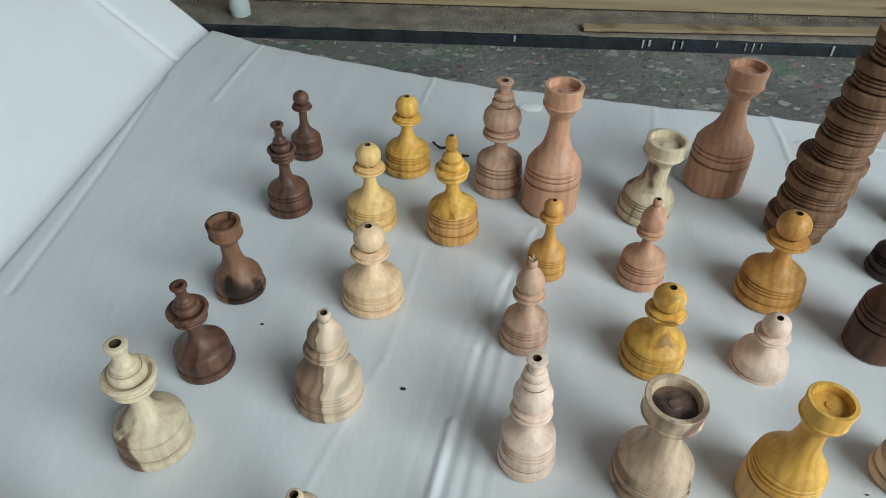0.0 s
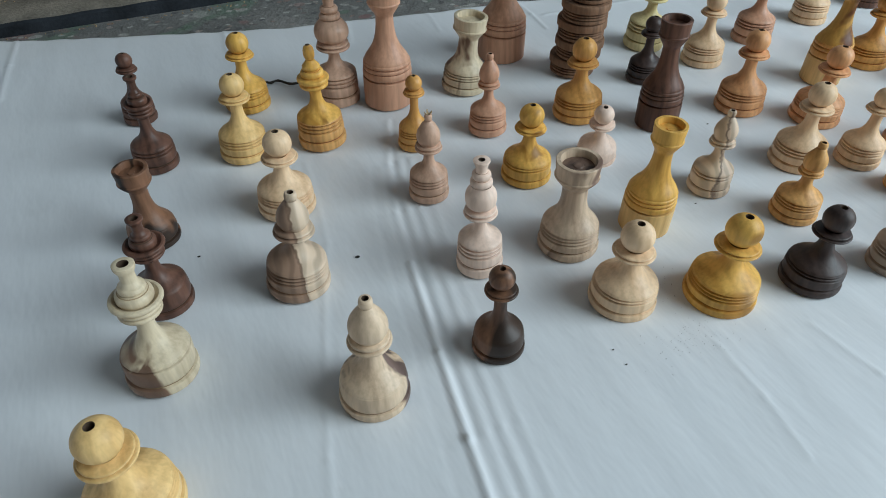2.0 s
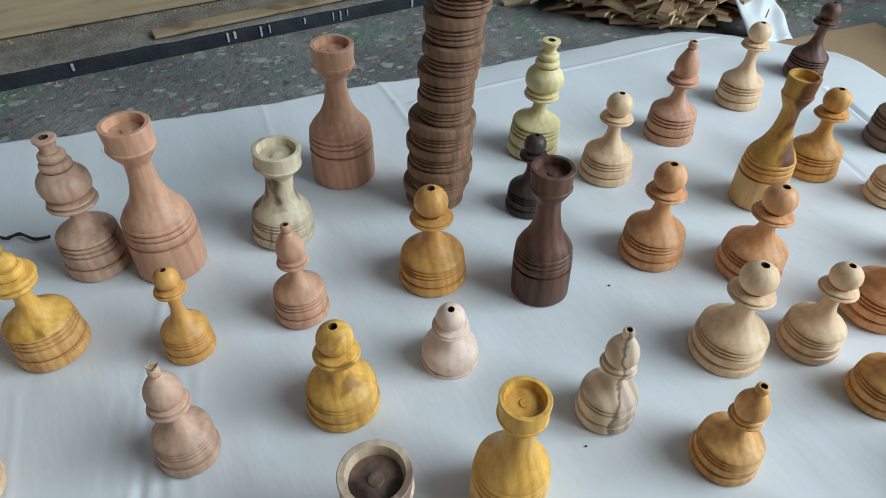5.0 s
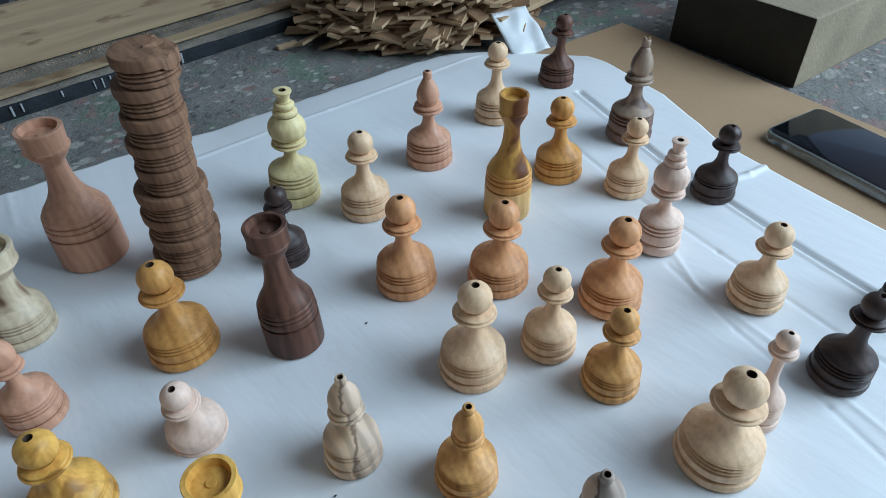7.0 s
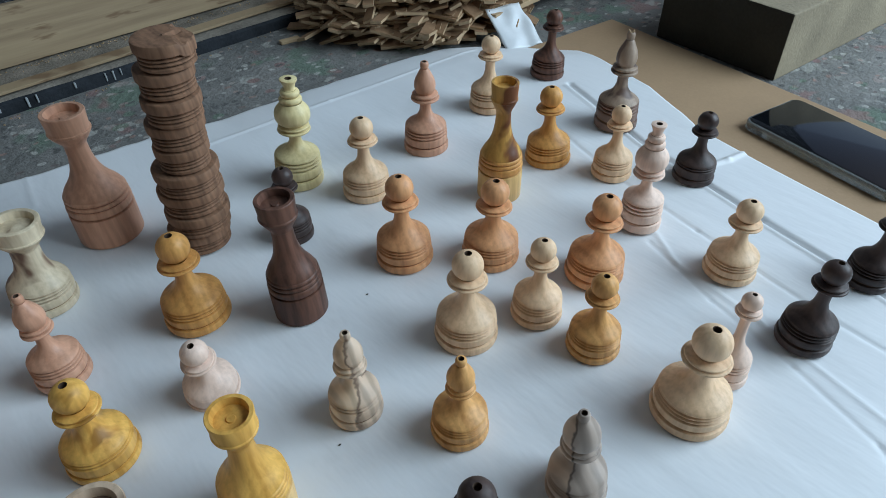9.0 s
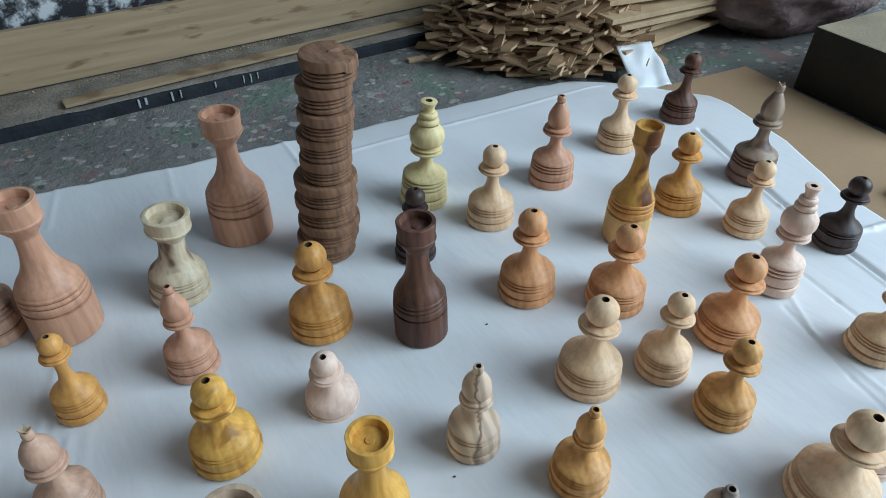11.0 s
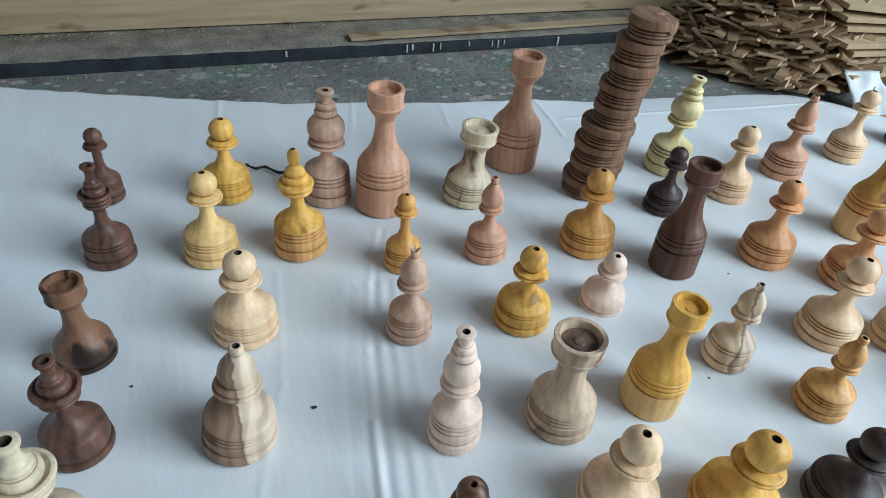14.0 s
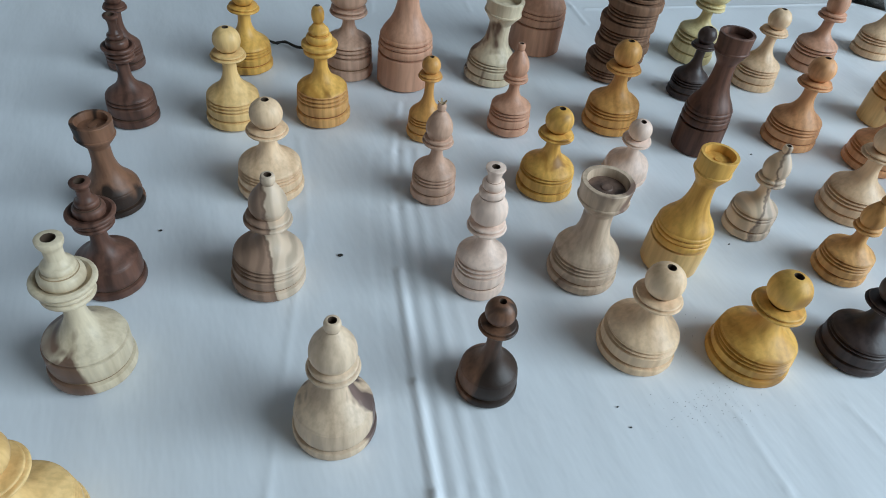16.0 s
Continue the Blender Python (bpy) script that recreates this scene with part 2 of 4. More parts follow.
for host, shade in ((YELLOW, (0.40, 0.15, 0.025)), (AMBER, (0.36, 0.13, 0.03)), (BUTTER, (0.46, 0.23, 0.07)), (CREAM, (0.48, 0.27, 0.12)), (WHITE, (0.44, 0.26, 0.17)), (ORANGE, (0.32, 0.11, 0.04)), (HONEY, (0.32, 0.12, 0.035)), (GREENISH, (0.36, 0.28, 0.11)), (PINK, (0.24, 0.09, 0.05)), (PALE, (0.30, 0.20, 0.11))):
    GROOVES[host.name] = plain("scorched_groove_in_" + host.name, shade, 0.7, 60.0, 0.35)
# Shade of bores, disc gaps and grooves in dark wood, put into the colour.
RECESS_SHADE = plain("dark_recess_shade", (0.06, 0.036, 0.022), 0.9)
GLASSBLACK = plain("black_phone_glass", (0.004, 0.005, 0.007), 0.05, 5.0, 0.1, 0.0, 0.22)
CASE = plain("clear_grey_phone_case", (0.42, 0.45, 0.46), 0.12, 20.0, 0.1, 0.0, 0.6)
CASE.node_tree.nodes["Principled BSDF"].inputs["Transmission Weight"].default_value = 0.65
PLASTIC = plain("white_plastic_film", (0.70, 0.72, 0.74), 0.3, 20.0, 0.06)
WHITEDOT = plain("bright_white_gloss", (0.95, 0.95, 0.95), 0.12, 30.0, 0.02)
PIPE = plain("pale_grey_pipe", (0.45, 0.50, 0.50), 0.35, 30.0, 0.15)


# ---- builders ----
def finish(bm, name, material, parent=None, label="", smooth=True, sharp=42):
    me = bpy.data.meshes.new(name)
    bmesh.ops.recalc_face_normals(bm, faces=bm.faces)
    bm.to_mesh(me)
    bm.free()
    for mt in material if isinstance(material, (list, tuple)) else (material,):
        me.materials.append(mt)
    if smooth:
        me.polygons.foreach_set("use_smooth", [True] * len(me.polygons))
        me.set_sharp_from_angle(angle=radians(sharp))
    ob = new(name, me)
    if parent:
        ob.parent = parent
    if label:
        ob["label"] = label
    return ob


def part(name, bm, material, parent, label="", **kw):
    return finish(bm, name, material, parent, label, **kw)


def lathe(profile, segs=44, wobble=0.0, seed=0):
    """A turned solid from (radius, height) pairs; a third value names the material of the band that follows."""
    bm = bmesh.new()
    rings = []
    for r, z, *_ in profile:
        if r < 1e-6:
            rings.append([bm.verts.new((0, 0, z))])
            continue
        ring = []
        for k in range(segs):
            a = 2 * math.pi * k / segs
            q = r * (1 + wobble * noise.noise((math.cos(a) * 1.5 + seed, math.sin(a) * 1.5, z * 60)))
            ring.append(bm.verts.new((q * math.cos(a), q * math.sin(a), z)))
        rings.append(ring)
    for i in range(len(rings) - 1):
        a, b = rings[i], rings[i + 1]
        mark = profile[i][2] if len(profile[i]) > 2 else 0
        for k in range(segs):
            j = (k + 1) % segs
            if len(a) == 1 and len(b) == 1:
                continue
            if len(a) == 1:
                f = bm.faces.new((a[0], b[j], b[k]))
            elif len(b) == 1:
                f = bm.faces.new((a[k], a[j], b[0]))
            else:
                f = bm.faces.new((a[k], a[j], b[j], b[k]))
            f.material_index = mark
    return bm


def bead(z0, z1, r, bulge, n=6):
    return [(r + bulge * math.sin(math.pi * i / n), z0 + (z1 - z0) * (0.5 - 0.5 * math.cos(math.pi * i / n))) for i in range(n + 1)]


def curve(pairs, n=5):
    """A smooth line through (radius, height) pairs."""
    out = []
    for i in range(len(pairs) - 1):
        p0, p1, p2, p3 = pairs[max(i - 1, 0)], pairs[i], pairs[i + 1], pairs[min(i + 2, len(pairs) - 1)]
        for k in range(n):
            u = k / n
            out.append(tuple(0.5 * (2 * b + (c - a) * u + (2 * a - 5 * b + 4 * c - d) * u * u + (3 * b - a - 3 * c + d) * u ** 3) for a, b, c, d in zip(p0, p1, p2, p3)))
    return out + [tuple(pairs[-1])]


def scaled(profile, r, h):
    return [(p[0] * r, p[1] * h, *p[2:]) for p in profile]


def box(sx, sy, sz, bevel=0.0, m=None):
    bm = bmesh.new()
    bmesh.ops.create_cube(bm, size=1.0)
    bmesh.ops.scale(bm, vec=(sx, sy, sz), verts=bm.verts)
    if bevel:
        bmesh.ops.bevel(bm, geom=bm.edges, offset=bevel, segments=2, affect="EDGES", profile=0.6)
    if m:
        bmesh.ops.transform(bm, matrix=m, verts=bm.verts)
    return bm


# ---- setting ----
FZ = -0.011


def slab(name, x0, x1, y0, y1, z0, z1, material, label, bevel=0.0):
    bm = box(x1 - x0, y1 - y0, z1 - z0, bevel, Matrix.Translation(((x0 + x1) / 2, (y0 + y1) / 2, (z0 + z1) / 2)))
    return tagged(finish(bm, name, material, smooth=False), label, "", "", "structure")


slab("floor", -2.0, 2.6, -2.2, 0.73, FZ - 0.1, FZ, FLOOR, "grey worn concrete floor with faded paint splotches")
slab("wall_north", -2.0, 2.6, 0.825, 1.0, FZ, 2.5, FLECKED, "black wall flecked with white paint")
# Unseen west and south walls and ceiling, added so sky light enters from the east.
slab("wall_west", -2.1, -2.0, -2.2, 1.0, FZ, 2.5, PLASTER, "unseen grey plaster wall added to hold back sky light")
slab("wall_south", -2.0, 2.6, -2.3, -2.2, FZ, 2.5, PLASTER, "unseen grey plaster wall added to hold back sky light")
slab("ceiling", -2.1, 2.6, -2.3, 1.0, 2.5, 2.6, PLASTER, "unseen grey plaster ceiling added to hold back sky light")


def ledge():
    bm = bmesh.new()
    nx = 300
    rows = []
    for i in range(nx + 1):
        x = -1.4 + 3.9 * i / nx
        wob = 0.0004 * noise.noise((x * 14, 0, 0)) + 0.0004 * noise.noise((x * 60, 4, 0))
        ch = 0.004 * noise.noise((x * 30, 3, 0)) + 0.002 * noise.noise((x * 90, 7, 0))
        y = 0.7195 + wob
        rows.append([bm.verts.new(v) for v in ((x, y, FZ), (x, y + 0.001, FZ + 0.0105 + ch * 0.4), (x, y + 0.004, FZ + 0.013 + ch * 0.3), (x, 0.735, FZ + 0.014 + ch * 0.1), (x, 0.76, FZ + 0.0145), (x, 0.83, FZ + 0.015))])
    for a, b in zip(rows, rows[1:]):
        for k in range(5):
            f = bm.faces.new((a[k], b[k], b[k + 1], a[k + 1]))
            f.material_index = 0 if k >= 2 else 1
    return tagged(finish(bm, "ledge", (LEDGE, BLACKPAINT)), "dusty low concrete ledge with a chipped black painted edge", "", "", "structure")


ledge()


def leaning_board():
    bm = box(2.6, 0.010, 0.0585, 0.001, pose(0.35, 0.7985, FZ + 0.0455, -3, 0, 0.3))
    return tagged(finish(bm, "plywood_board", BOARD, smooth=False), "long beige plywood board with stains standing on the ledge", "board")


leaning_board()
tagged(finish(box(0.50, 0.017, 0.003, 0.0006, pose(0.409, 0.7455, FZ + 0.0175, 0, 0, 2.0)), "wooden_lath", BOARD, smooth=False), "thin tan wooden lath lying on the ledge", "lath")


# ---- white sheet ----
def crease(x, y, a, b, width, height):
    (ax, ay), (bx, by) = a, b
    dx, dy = bx - ax, by - ay
    u = np.clip(((x - ax) * dx + (y - ay) * dy) / (dx * dx + dy * dy), 0, 1)
    d = np.hypot(x - ax - u * dx, y - ay - u * dy)
    return height * np.exp(-((d / width) ** 2))


def polyline(pts, width, height, shift=0.0):
    return [((ax + shift, ay), (bx + shift, by), width, height) for (ax, ay), (bx, by) in zip(pts, pts[1:])]


MIDLINE = ((0.002, -0.05), (0.024, 0.096), (0.033, 0.151), (0.046, 0.224), (0.056, 0.276), (0.072, 0.332), (0.094, 0.39))
CREASES = polyline(MIDLINE[:4], 0.0021, 0.0018) + polyline(MIDLINE[3:], 0.0024, 0.0004)
CREASES += polyline(MIDLINE[1:], 0.0017, -0.0006, 0.0045)
for gap, high in ((0.0095, 0.00035), (0.0142, -0.0003), (0.0185, 0.00032), (0.0235, -0.00022), (0.029, 0.00024), (-0.006, 0.0002), (-0.013, -0.0002)):
    CREASES += polyline(MIDLINE[:6], 0.0016, high, gap)
CREASES += polyline(((-0.06, 0.03), (-0.042, 0.115), (-0.007, 0.237), (0.004, 0.265), (0.016, 0.36)), 0.0018, 0.00035)
CREASES += polyline(((0.667, 0.375), (0.625, 0.254), (0.600, 0.139), (0.585, 0.062), (0.570, 0.0), (0.545, -0.10)), 0.0022, -0.0034)
CREASES += polyline(((0.661, 0.375), (0.619, 0.254), (0.594, 0.139), (0.579, 0.062), (0.564, 0.0)), 0.0017, 0.0012)
CREASES += polyline(((0.590, 0.33), (0.566, 0.249), (0.551, 0.164), (0.534, 0.06), (0.527, -0.02)), 0.0018, -0.0010)
CREASES += polyline(((0.533, 0.193), (0.509, 0.155), (0.499, 0.087), (0.477, 0.0), (0.460, -0.035), (0.43, -0.10)), 0.0019, 0.0008)
CREASES += polyline(((0.515, 0.181), (0.494, 0.12), (0.479, 0.058), (0.460, 0.003), (0.425, -0.04)), 0.0017, -0.0007)
CREASES += polyline(((0.477, 0.0), (0.539, -0.011), (0.60, -0.02)), 0.0019, 0.0006)
CREASES += polyline(((0.682, 0.191), (0.655, 0.196), (0.625, 0.206)), 0.0026, 0.0018)
CREASES += polyline(((0.238, 0.082), (0.244, 0.041), (0.252, 0.0)), 0.0017, 0.0004) + polyline(((0.178, 0.094), (0.176, 0.055), (0.170, 0.02)), 0.0017, 0.00035)
CREASES += polyline(((-0.188, 0.685), (-0.193, 0.62), (-0.199, 0.555)), 0.0024, 0.0009) + polyline(((0.004, 0.625), (-0.003, 0.564)), 0.0020, 0.0007)
CREASES += polyline(((0.128, 0.60), (0.113, 0.54)), 0.0018, 0.0006) + polyline(((0.213, 0.58), (0.205, 0.53)), 0.0018, 0.0005)
CREASES += polyline(((0.316, 0.57), (0.313, 0.53), (0.308, 0.49)), 0.0019, 0.0009)
CREASES += polyline(((0.325, 0.523), (0.47, 0.512), (0.66, 0.503)), 0.0022, 0.0010)
CREASES += polyline(((-0.246, 0.30), (-0.252, 0.44), (-0.264, 0.60)), 0.0022, -0.0012)
CREASES += polyline(((-0.268, -0.32), (-0.268, 0.64), (-0.260, 0.716)), 0.0035, -0.003)
BACK_X = (-0.268, -0.259, -0.19, -0.10, 0.003, 0.066, 0.127, 0.224, 0.319, 0.43, 0.59, 0.643, 0.70, 0.747)
BACK_Y = (0.720, 0.716, 0.682, 0.652, 0.620, 0.603, 0.596, 0.578, 0.569, 0.559, 0.545, 0.534, 0.490, 0.433)
SIDE_Y = (-0.32, 0.024, 0.19, 0.221, 0.29, 0.433)
SIDE_X = (0.60, 0.655, 0.682, 0.696, 0.720, 0.747)


def sheet_height(x, y):
    x, y = np.asarray(x, float), np.asarray(y, float)
    z = 0.0006 * np.sin(7.1 * x + 3.3 * y) * np.cos(9.7 * y - 2.1 * x) + 0.0003 * np.sin(31 * x + 11 * y + 1.0) + 0.00022 * np.sin(47 * y - 23 * x)
    z = z + 0.00010 * np.sin(190 * x - 30 * y + 2 * np.sin(9 * y)) * (0.5 + 0.5 * np.sin(5 * x + 3 * y))
    for a, b, w, h in CREASES:
        z = z + crease(x, y, a, b, w, h)
    e = np.interp(x, BACK_X, BACK_Y) - y
    return z - 0.0065 * (np.clip(0.055 - e, 0, 0.055) / 0.055) ** 1.5 * np.clip((x - 0.30) / 0.08, 0.25, 1)


def white_sheet():
    nx, ny, nf = 540, 520, 40
    u, v = np.meshgrid(np.arange(nx + 1) / nx, np.arange(ny + 1) / ny, indexing="ij")
    ynom = -0.32 + 0.753 * v
    xr = np.interp(ynom, SIDE_Y, SIDE_X)
    xl = -0.268 + 0.008 * np.clip((v - 0.9) / 0.1, 0, 1)
    x = xl + (xr - xl) * u
    y = -0.32 + (np.interp(x, BACK_X, BACK_Y) + 0.32) * v + 0.0007 * np.sin(x * 160 + 2 * np.sin(x * 41)) * v ** 8
    z = sheet_height(x, y) - 0.0002
    flat = np.stack([x, y, z], -1)
    # the side flap that stands up along the fold
    s = (0.42 * np.arange(nf, 0, -1) / nf)[:, None]
    edge = flat[0][None]
    lift = 0.0012 * np.sin(s * 17 + edge[..., 1] * 9) + crease(s + 0 * edge[..., 1], edge[..., 1] + 0 * s, (0.18, 0.9), (0.13, -0.4), 0.003, 0.0015) + crease(s + 0 * edge[..., 1], edge[..., 1] + 0 * s, (0.09, 0.80), (0.10, 0.45), 0.0025, 0.0012)
    flap = np.stack([edge[..., 0] - s * 0.74 + lift, edge[..., 1] + 0.02 * s, edge[..., 2] + s * 0.67 + lift], -1)
    grid = np.concatenate([flap, flat])
    n0, n1 = grid.shape[:2]
    idx = np.arange(n0 * n1).reshape(n0, n1)
    quads = np.stack([idx[:-1, :-1], idx[1:, :-1], idx[1:, 1:], idx[:-1, 1:]], -1).reshape(-1, 4)
    me = bpy.data.meshes.new("white_sheet")
    me.from_pydata(grid.reshape(-1, 3), [], quads)
    me.materials.append(PAPER)
    me.polygons.foreach_set("use_smooth", [True] * len(me.polygons))
    ob = new("white_sheet", me)
    so = ob.modifiers.new("thickness", "SOLIDIFY")
    so.thickness, so.offset = 0.0012, -1
    return tagged(ob, "creased white coated cardboard sheet with a raised side flap", "sheet")


white_sheet()


def kraft_sheet():
    bm = box(0.30, 0.43, 0.0055, 0.001, pose(0.6745, 0.2575, -0.0082, 0, 0, -6.5))
    return tagged(finish(bm, "cardboard_sheet", KRAFT, smooth=False), "flat brown kraft cardboard under the white sheet", "cardboard")


kraft_sheet()


# ---- turned pieces ----
def turned_base(top, rings, rim=0.89):
    """Foot disc, a deep groove, and a barrel with fine incised lines near its upper edge; heights as shares of the whole."""
    f = 0.29 * top
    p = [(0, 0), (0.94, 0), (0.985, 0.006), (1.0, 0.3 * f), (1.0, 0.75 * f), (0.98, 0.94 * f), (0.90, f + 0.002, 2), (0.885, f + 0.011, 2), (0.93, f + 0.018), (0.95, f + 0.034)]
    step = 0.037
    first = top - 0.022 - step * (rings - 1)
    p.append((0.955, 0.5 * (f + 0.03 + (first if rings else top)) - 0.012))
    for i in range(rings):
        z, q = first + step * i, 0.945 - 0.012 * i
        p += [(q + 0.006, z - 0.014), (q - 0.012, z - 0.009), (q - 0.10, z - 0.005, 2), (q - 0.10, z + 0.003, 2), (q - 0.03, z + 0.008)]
    return p + [(rim + 0.022, top - 0.008), (rim + 0.012, top - 0.002), (rim, top)]


def shoulder(z0, z1, rim, neck):
    f = ((0, 1.0), (0.04, 0.965), (0.12, 0.82), (0.22, 0.60), (0.34, 0.385), (0.48, 0.21), (0.64, 0.09), (0.82, 0.018), (1.0, 0.0))
    return curve([(neck + (rim - neck) * k, z0 + (z1 - z0) * u) for u, k in f], 4)


def flare(z0, z1, neck, wide):
    """The underside of a collar, sweeping out from the neck."""
    return curve([(neck, z0), (neck * 1.10, z0 + 0.35 * (z1 - z0)), (neck + 0.55 * (wide - neck), z0 + 0.74 * (z1 - z0)), (wide, z1)], 4)


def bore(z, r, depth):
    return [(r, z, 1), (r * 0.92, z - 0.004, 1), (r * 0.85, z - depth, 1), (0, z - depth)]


def cup(z0, z1, neck, wide, floor, tiers=1):
    mid = z0 + (z1 - z0) * 0.42
    p = curve([(neck, z0), (neck * 1.12, z0 + 0.25 * (mid - z0)), (wide * 0.86, z0 + 0.75 * (mid - z0)), (wide * 0.96, mid)], 4)
    p += bead(mid, mid + 0.15 * (z1 - mid), wide * 0.95, wide * 0.05, 4) + [(wide * 0.94, mid + 0.2 * (z1 - mid)), (wide, z1 - 0.02 * (z1 - z0)), (wide * 0.97, z1), (wide * 0.80, z1), (wide * 0.76, z1 - 0.02), (wide * 0.72, floor), (wide * 0.22, floor), (wide * 0.18, floor + 0.008), (0, floor + 0.008)]
    return p


def piece(kind, name, category, material, x, y, h, r, label, rings=3, head=0.47, collar=0.61, neck=0.24, base=0.29, group="", turn=0.0, lean=(0.0, 0.0), other=None):
    """One turned chess piece standing on the sheet. other: parts turned from differently coloured wood of the same blank."""
    root = tagged(new(name), label, category, group or "turned wooden chess pieces")
    root.matrix_world = pose(x, y, 0.0006, -lean[1], lean[0], turn)
    seed = x * 91 + y * 57
    r *= 0.98
    other = other or {}

    def add(pname, profile):
        mat = other.get(pname, material)
        line = RECESS_SHADE if mat in (WALNUT, BLACK, BROWN) else GROOVES.get(mat.name, GROOVE)
        part(pname, lathe(scaled(profile, r, h), 48, 0.007, seed), (mat, RECESS_SHADE, line), root)

    k = r / h
    if kind == "pawn":
        ball = head * k * 2 * 0.95
        zc = 1.0 - ball - 0.018
        low = min(zc - 0.09, base + 0.30)
        add("base", turned_base(base, rings))
        add("body", shoulder(base, low, 0.89, neck) + [(neck, zc - 0.085)])
        lip = bead(zc - 0.028, zc - 0.004, collar * 0.93, collar * 0.07, 6)
        add("collar", flare(zc - 0.085, zc - 0.028, neck, collar * 0.92) + lip + [(collar * 0.84, zc - 0.001, 2), (collar * 0.83, zc + 0.003)] + bead(zc + 0.004, zc + 0.024, collar * 0.84, collar * 0.06, 5) + [(head * 0.80, zc + 0.03), (head * 0.62, zc + 0.034)])
        c0 = 1.0 - ball / 2
        pr = []
        for i in range(17):
            a = -1.15 + (1.15 + 1.32) * i / 16
            pr.append((head * math.cos(a), c0 + ball / 2 * math.sin(a) * 1.03))
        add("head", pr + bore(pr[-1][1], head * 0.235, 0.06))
    elif kind == "bishop":
        zc = 0.61
        add("base", turned_base(base, rings))
        add("body", shoulder(base, zc - 0.10, 0.89, neck) + [(neck, zc - 0.075)])
        add("collar", flare(zc - 0.075, zc - 0.02, neck, collar * 0.9) + bead(zc - 0.02, zc + 0.006, collar * 0.92, collar * 0.08) + [(collar * 0.80, zc + 0.010, 2), (collar * 0.79, zc + 0.015)] + bead(zc + 0.017, zc + 0.045, collar * 0.84, collar * 0.07) + [(head * 0.80, zc + 0.052)])
        pr = curve([(head * 0.80, zc + 0.052), (head * 0.97, zc + 0.10), (head, zc + 0.145), (head * 0.90, zc + 0.20), (head * 0.62, zc + 0.265), (0.20, zc + 0.305), (0.155, zc + 0.318)], 4)
        add("head", pr)
        pin = bead(zc + 0.318, 1.0, 0.135, 0.05, 6)
        add("pin", pin + bore(1.0, 0.095, 0.04))
    elif kind == "queen":
        zc = 0.52
        add("base", turned_base(base, rings))
        add("body", shoulder(base, zc - 0.07, 0.89, neck) + [(neck, zc - 0.05)])
        add("collar", flare(zc - 0.05, zc, neck, collar * 0.9) + bead(zc, zc + 0.022, collar * 0.92, collar * 0.08) + [(collar * 0.76, zc + 0.026, 2), (collar * 0.75, zc + 0.031)] + bead(zc + 0.034, zc + 0.056, collar * 0.84, collar * 0.09) + [(head * 0.66, zc + 0.062)])
        add("bulb", curve([(head * 0.66, zc + 0.062), (head * 0.95, zc + 0.10), (head * 1.03, zc + 0.15), (head * 0.97, zc + 0.20), (head * 0.74, zc + 0.245), (0.42, zc + 0.268)], 4))
        z, q = zc + 0.268, 0.42
        pr = []
        for i in range(2):
            pr += bead(z, z + 0.050, q - 0.05, 0.08, 6) + [(q - 0.09, z + 0.054, 2), (q - 0.095, z + 0.058)]
            z, q = z + 0.060, q - 0.07
        add("spire", pr + [(q - 0.05, z)])
        knob = curve([(q - 0.05, z), (0.225, z + 0.02), (0.27, 0.965), (0.325, 0.985), (0.325, 0.997)], 3) + [(0.29, 1.0)]
        add("knob", knob + bore(1.0, 0.135, 0.06))
    elif kind == "king":
        zc = 0.60
        add("base", turned_base(base, rings))
        add("body", shoulder(base, zc - 0.11, 0.89, neck) + [(neck, zc - 0.06)])
        add("collar", flare(zc - 0.06, zc, neck, collar * 0.80) + bead(zc, zc + 0.032, collar * 0.80, collar * 0.07) + [(collar * 0.70, zc + 0.036, 2), (collar * 0.69, zc + 0.042)] + bead(zc + 0.045, zc + 0.072, collar * 0.82, collar * 0.07) + [(collar * 0.72, zc + 0.077, 2), (collar * 0.72, zc + 0.083)])
        add("crown_disc", [(collar * 0.72, zc + 0.083), (collar * 0.90, zc + 0.092)] + bead(zc + 0.096, zc + 0.128, collar * 0.97, collar * 0.07) + [(collar * 0.88, zc + 0.130), (collar * 0.78, zc + 0.116), (collar * 0.66, zc + 0.108)])
        z = zc + 0.108
        add("crown", [(collar * 0.66, z)] + bead(z, z + 0.07, head * 0.86, 0.05, 6) + [(head * 0.78, z + 0.075, 2), (head * 0.74, z + 0.08)] + bead(z + 0.082, z + 0.125, head * 0.60, 0.05, 6) + [(head * 0.50, z + 0.132), (head * 0.40, z + 0.165)])
        knob = curve([(head * 0.40, z + 0.165), (head * 0.40, 0.93), (head * 0.52, 0.962), (0.275, 0.978), (0.275, 0.996)], 3) + [(0.255, 1.0)]
        add("knob", knob + bore(1.0, 0.145, 0.06))
    elif kind == "spired":
        zc = 0.60
        add("base", turned_base(base, rings))
        add("body", shoulder(base, zc - 0.09, 0.89, neck) + [(neck, zc - 0.06)])
        add("collar", flare(zc - 0.06, zc, neck, collar * 0.8) + bead(zc, zc + 0.035, collar * 0.84, collar * 0.09) + [(collar * 0.76, zc + 0.04, 2), (collar * 0.75, zc + 0.046)])
        add("crown_disc", [(collar * 0.75, zc + 0.046)] + bead(zc + 0.055, zc + 0.095, collar * 0.95, collar * 0.08) + [(head * 0.84, zc + 0.10)])
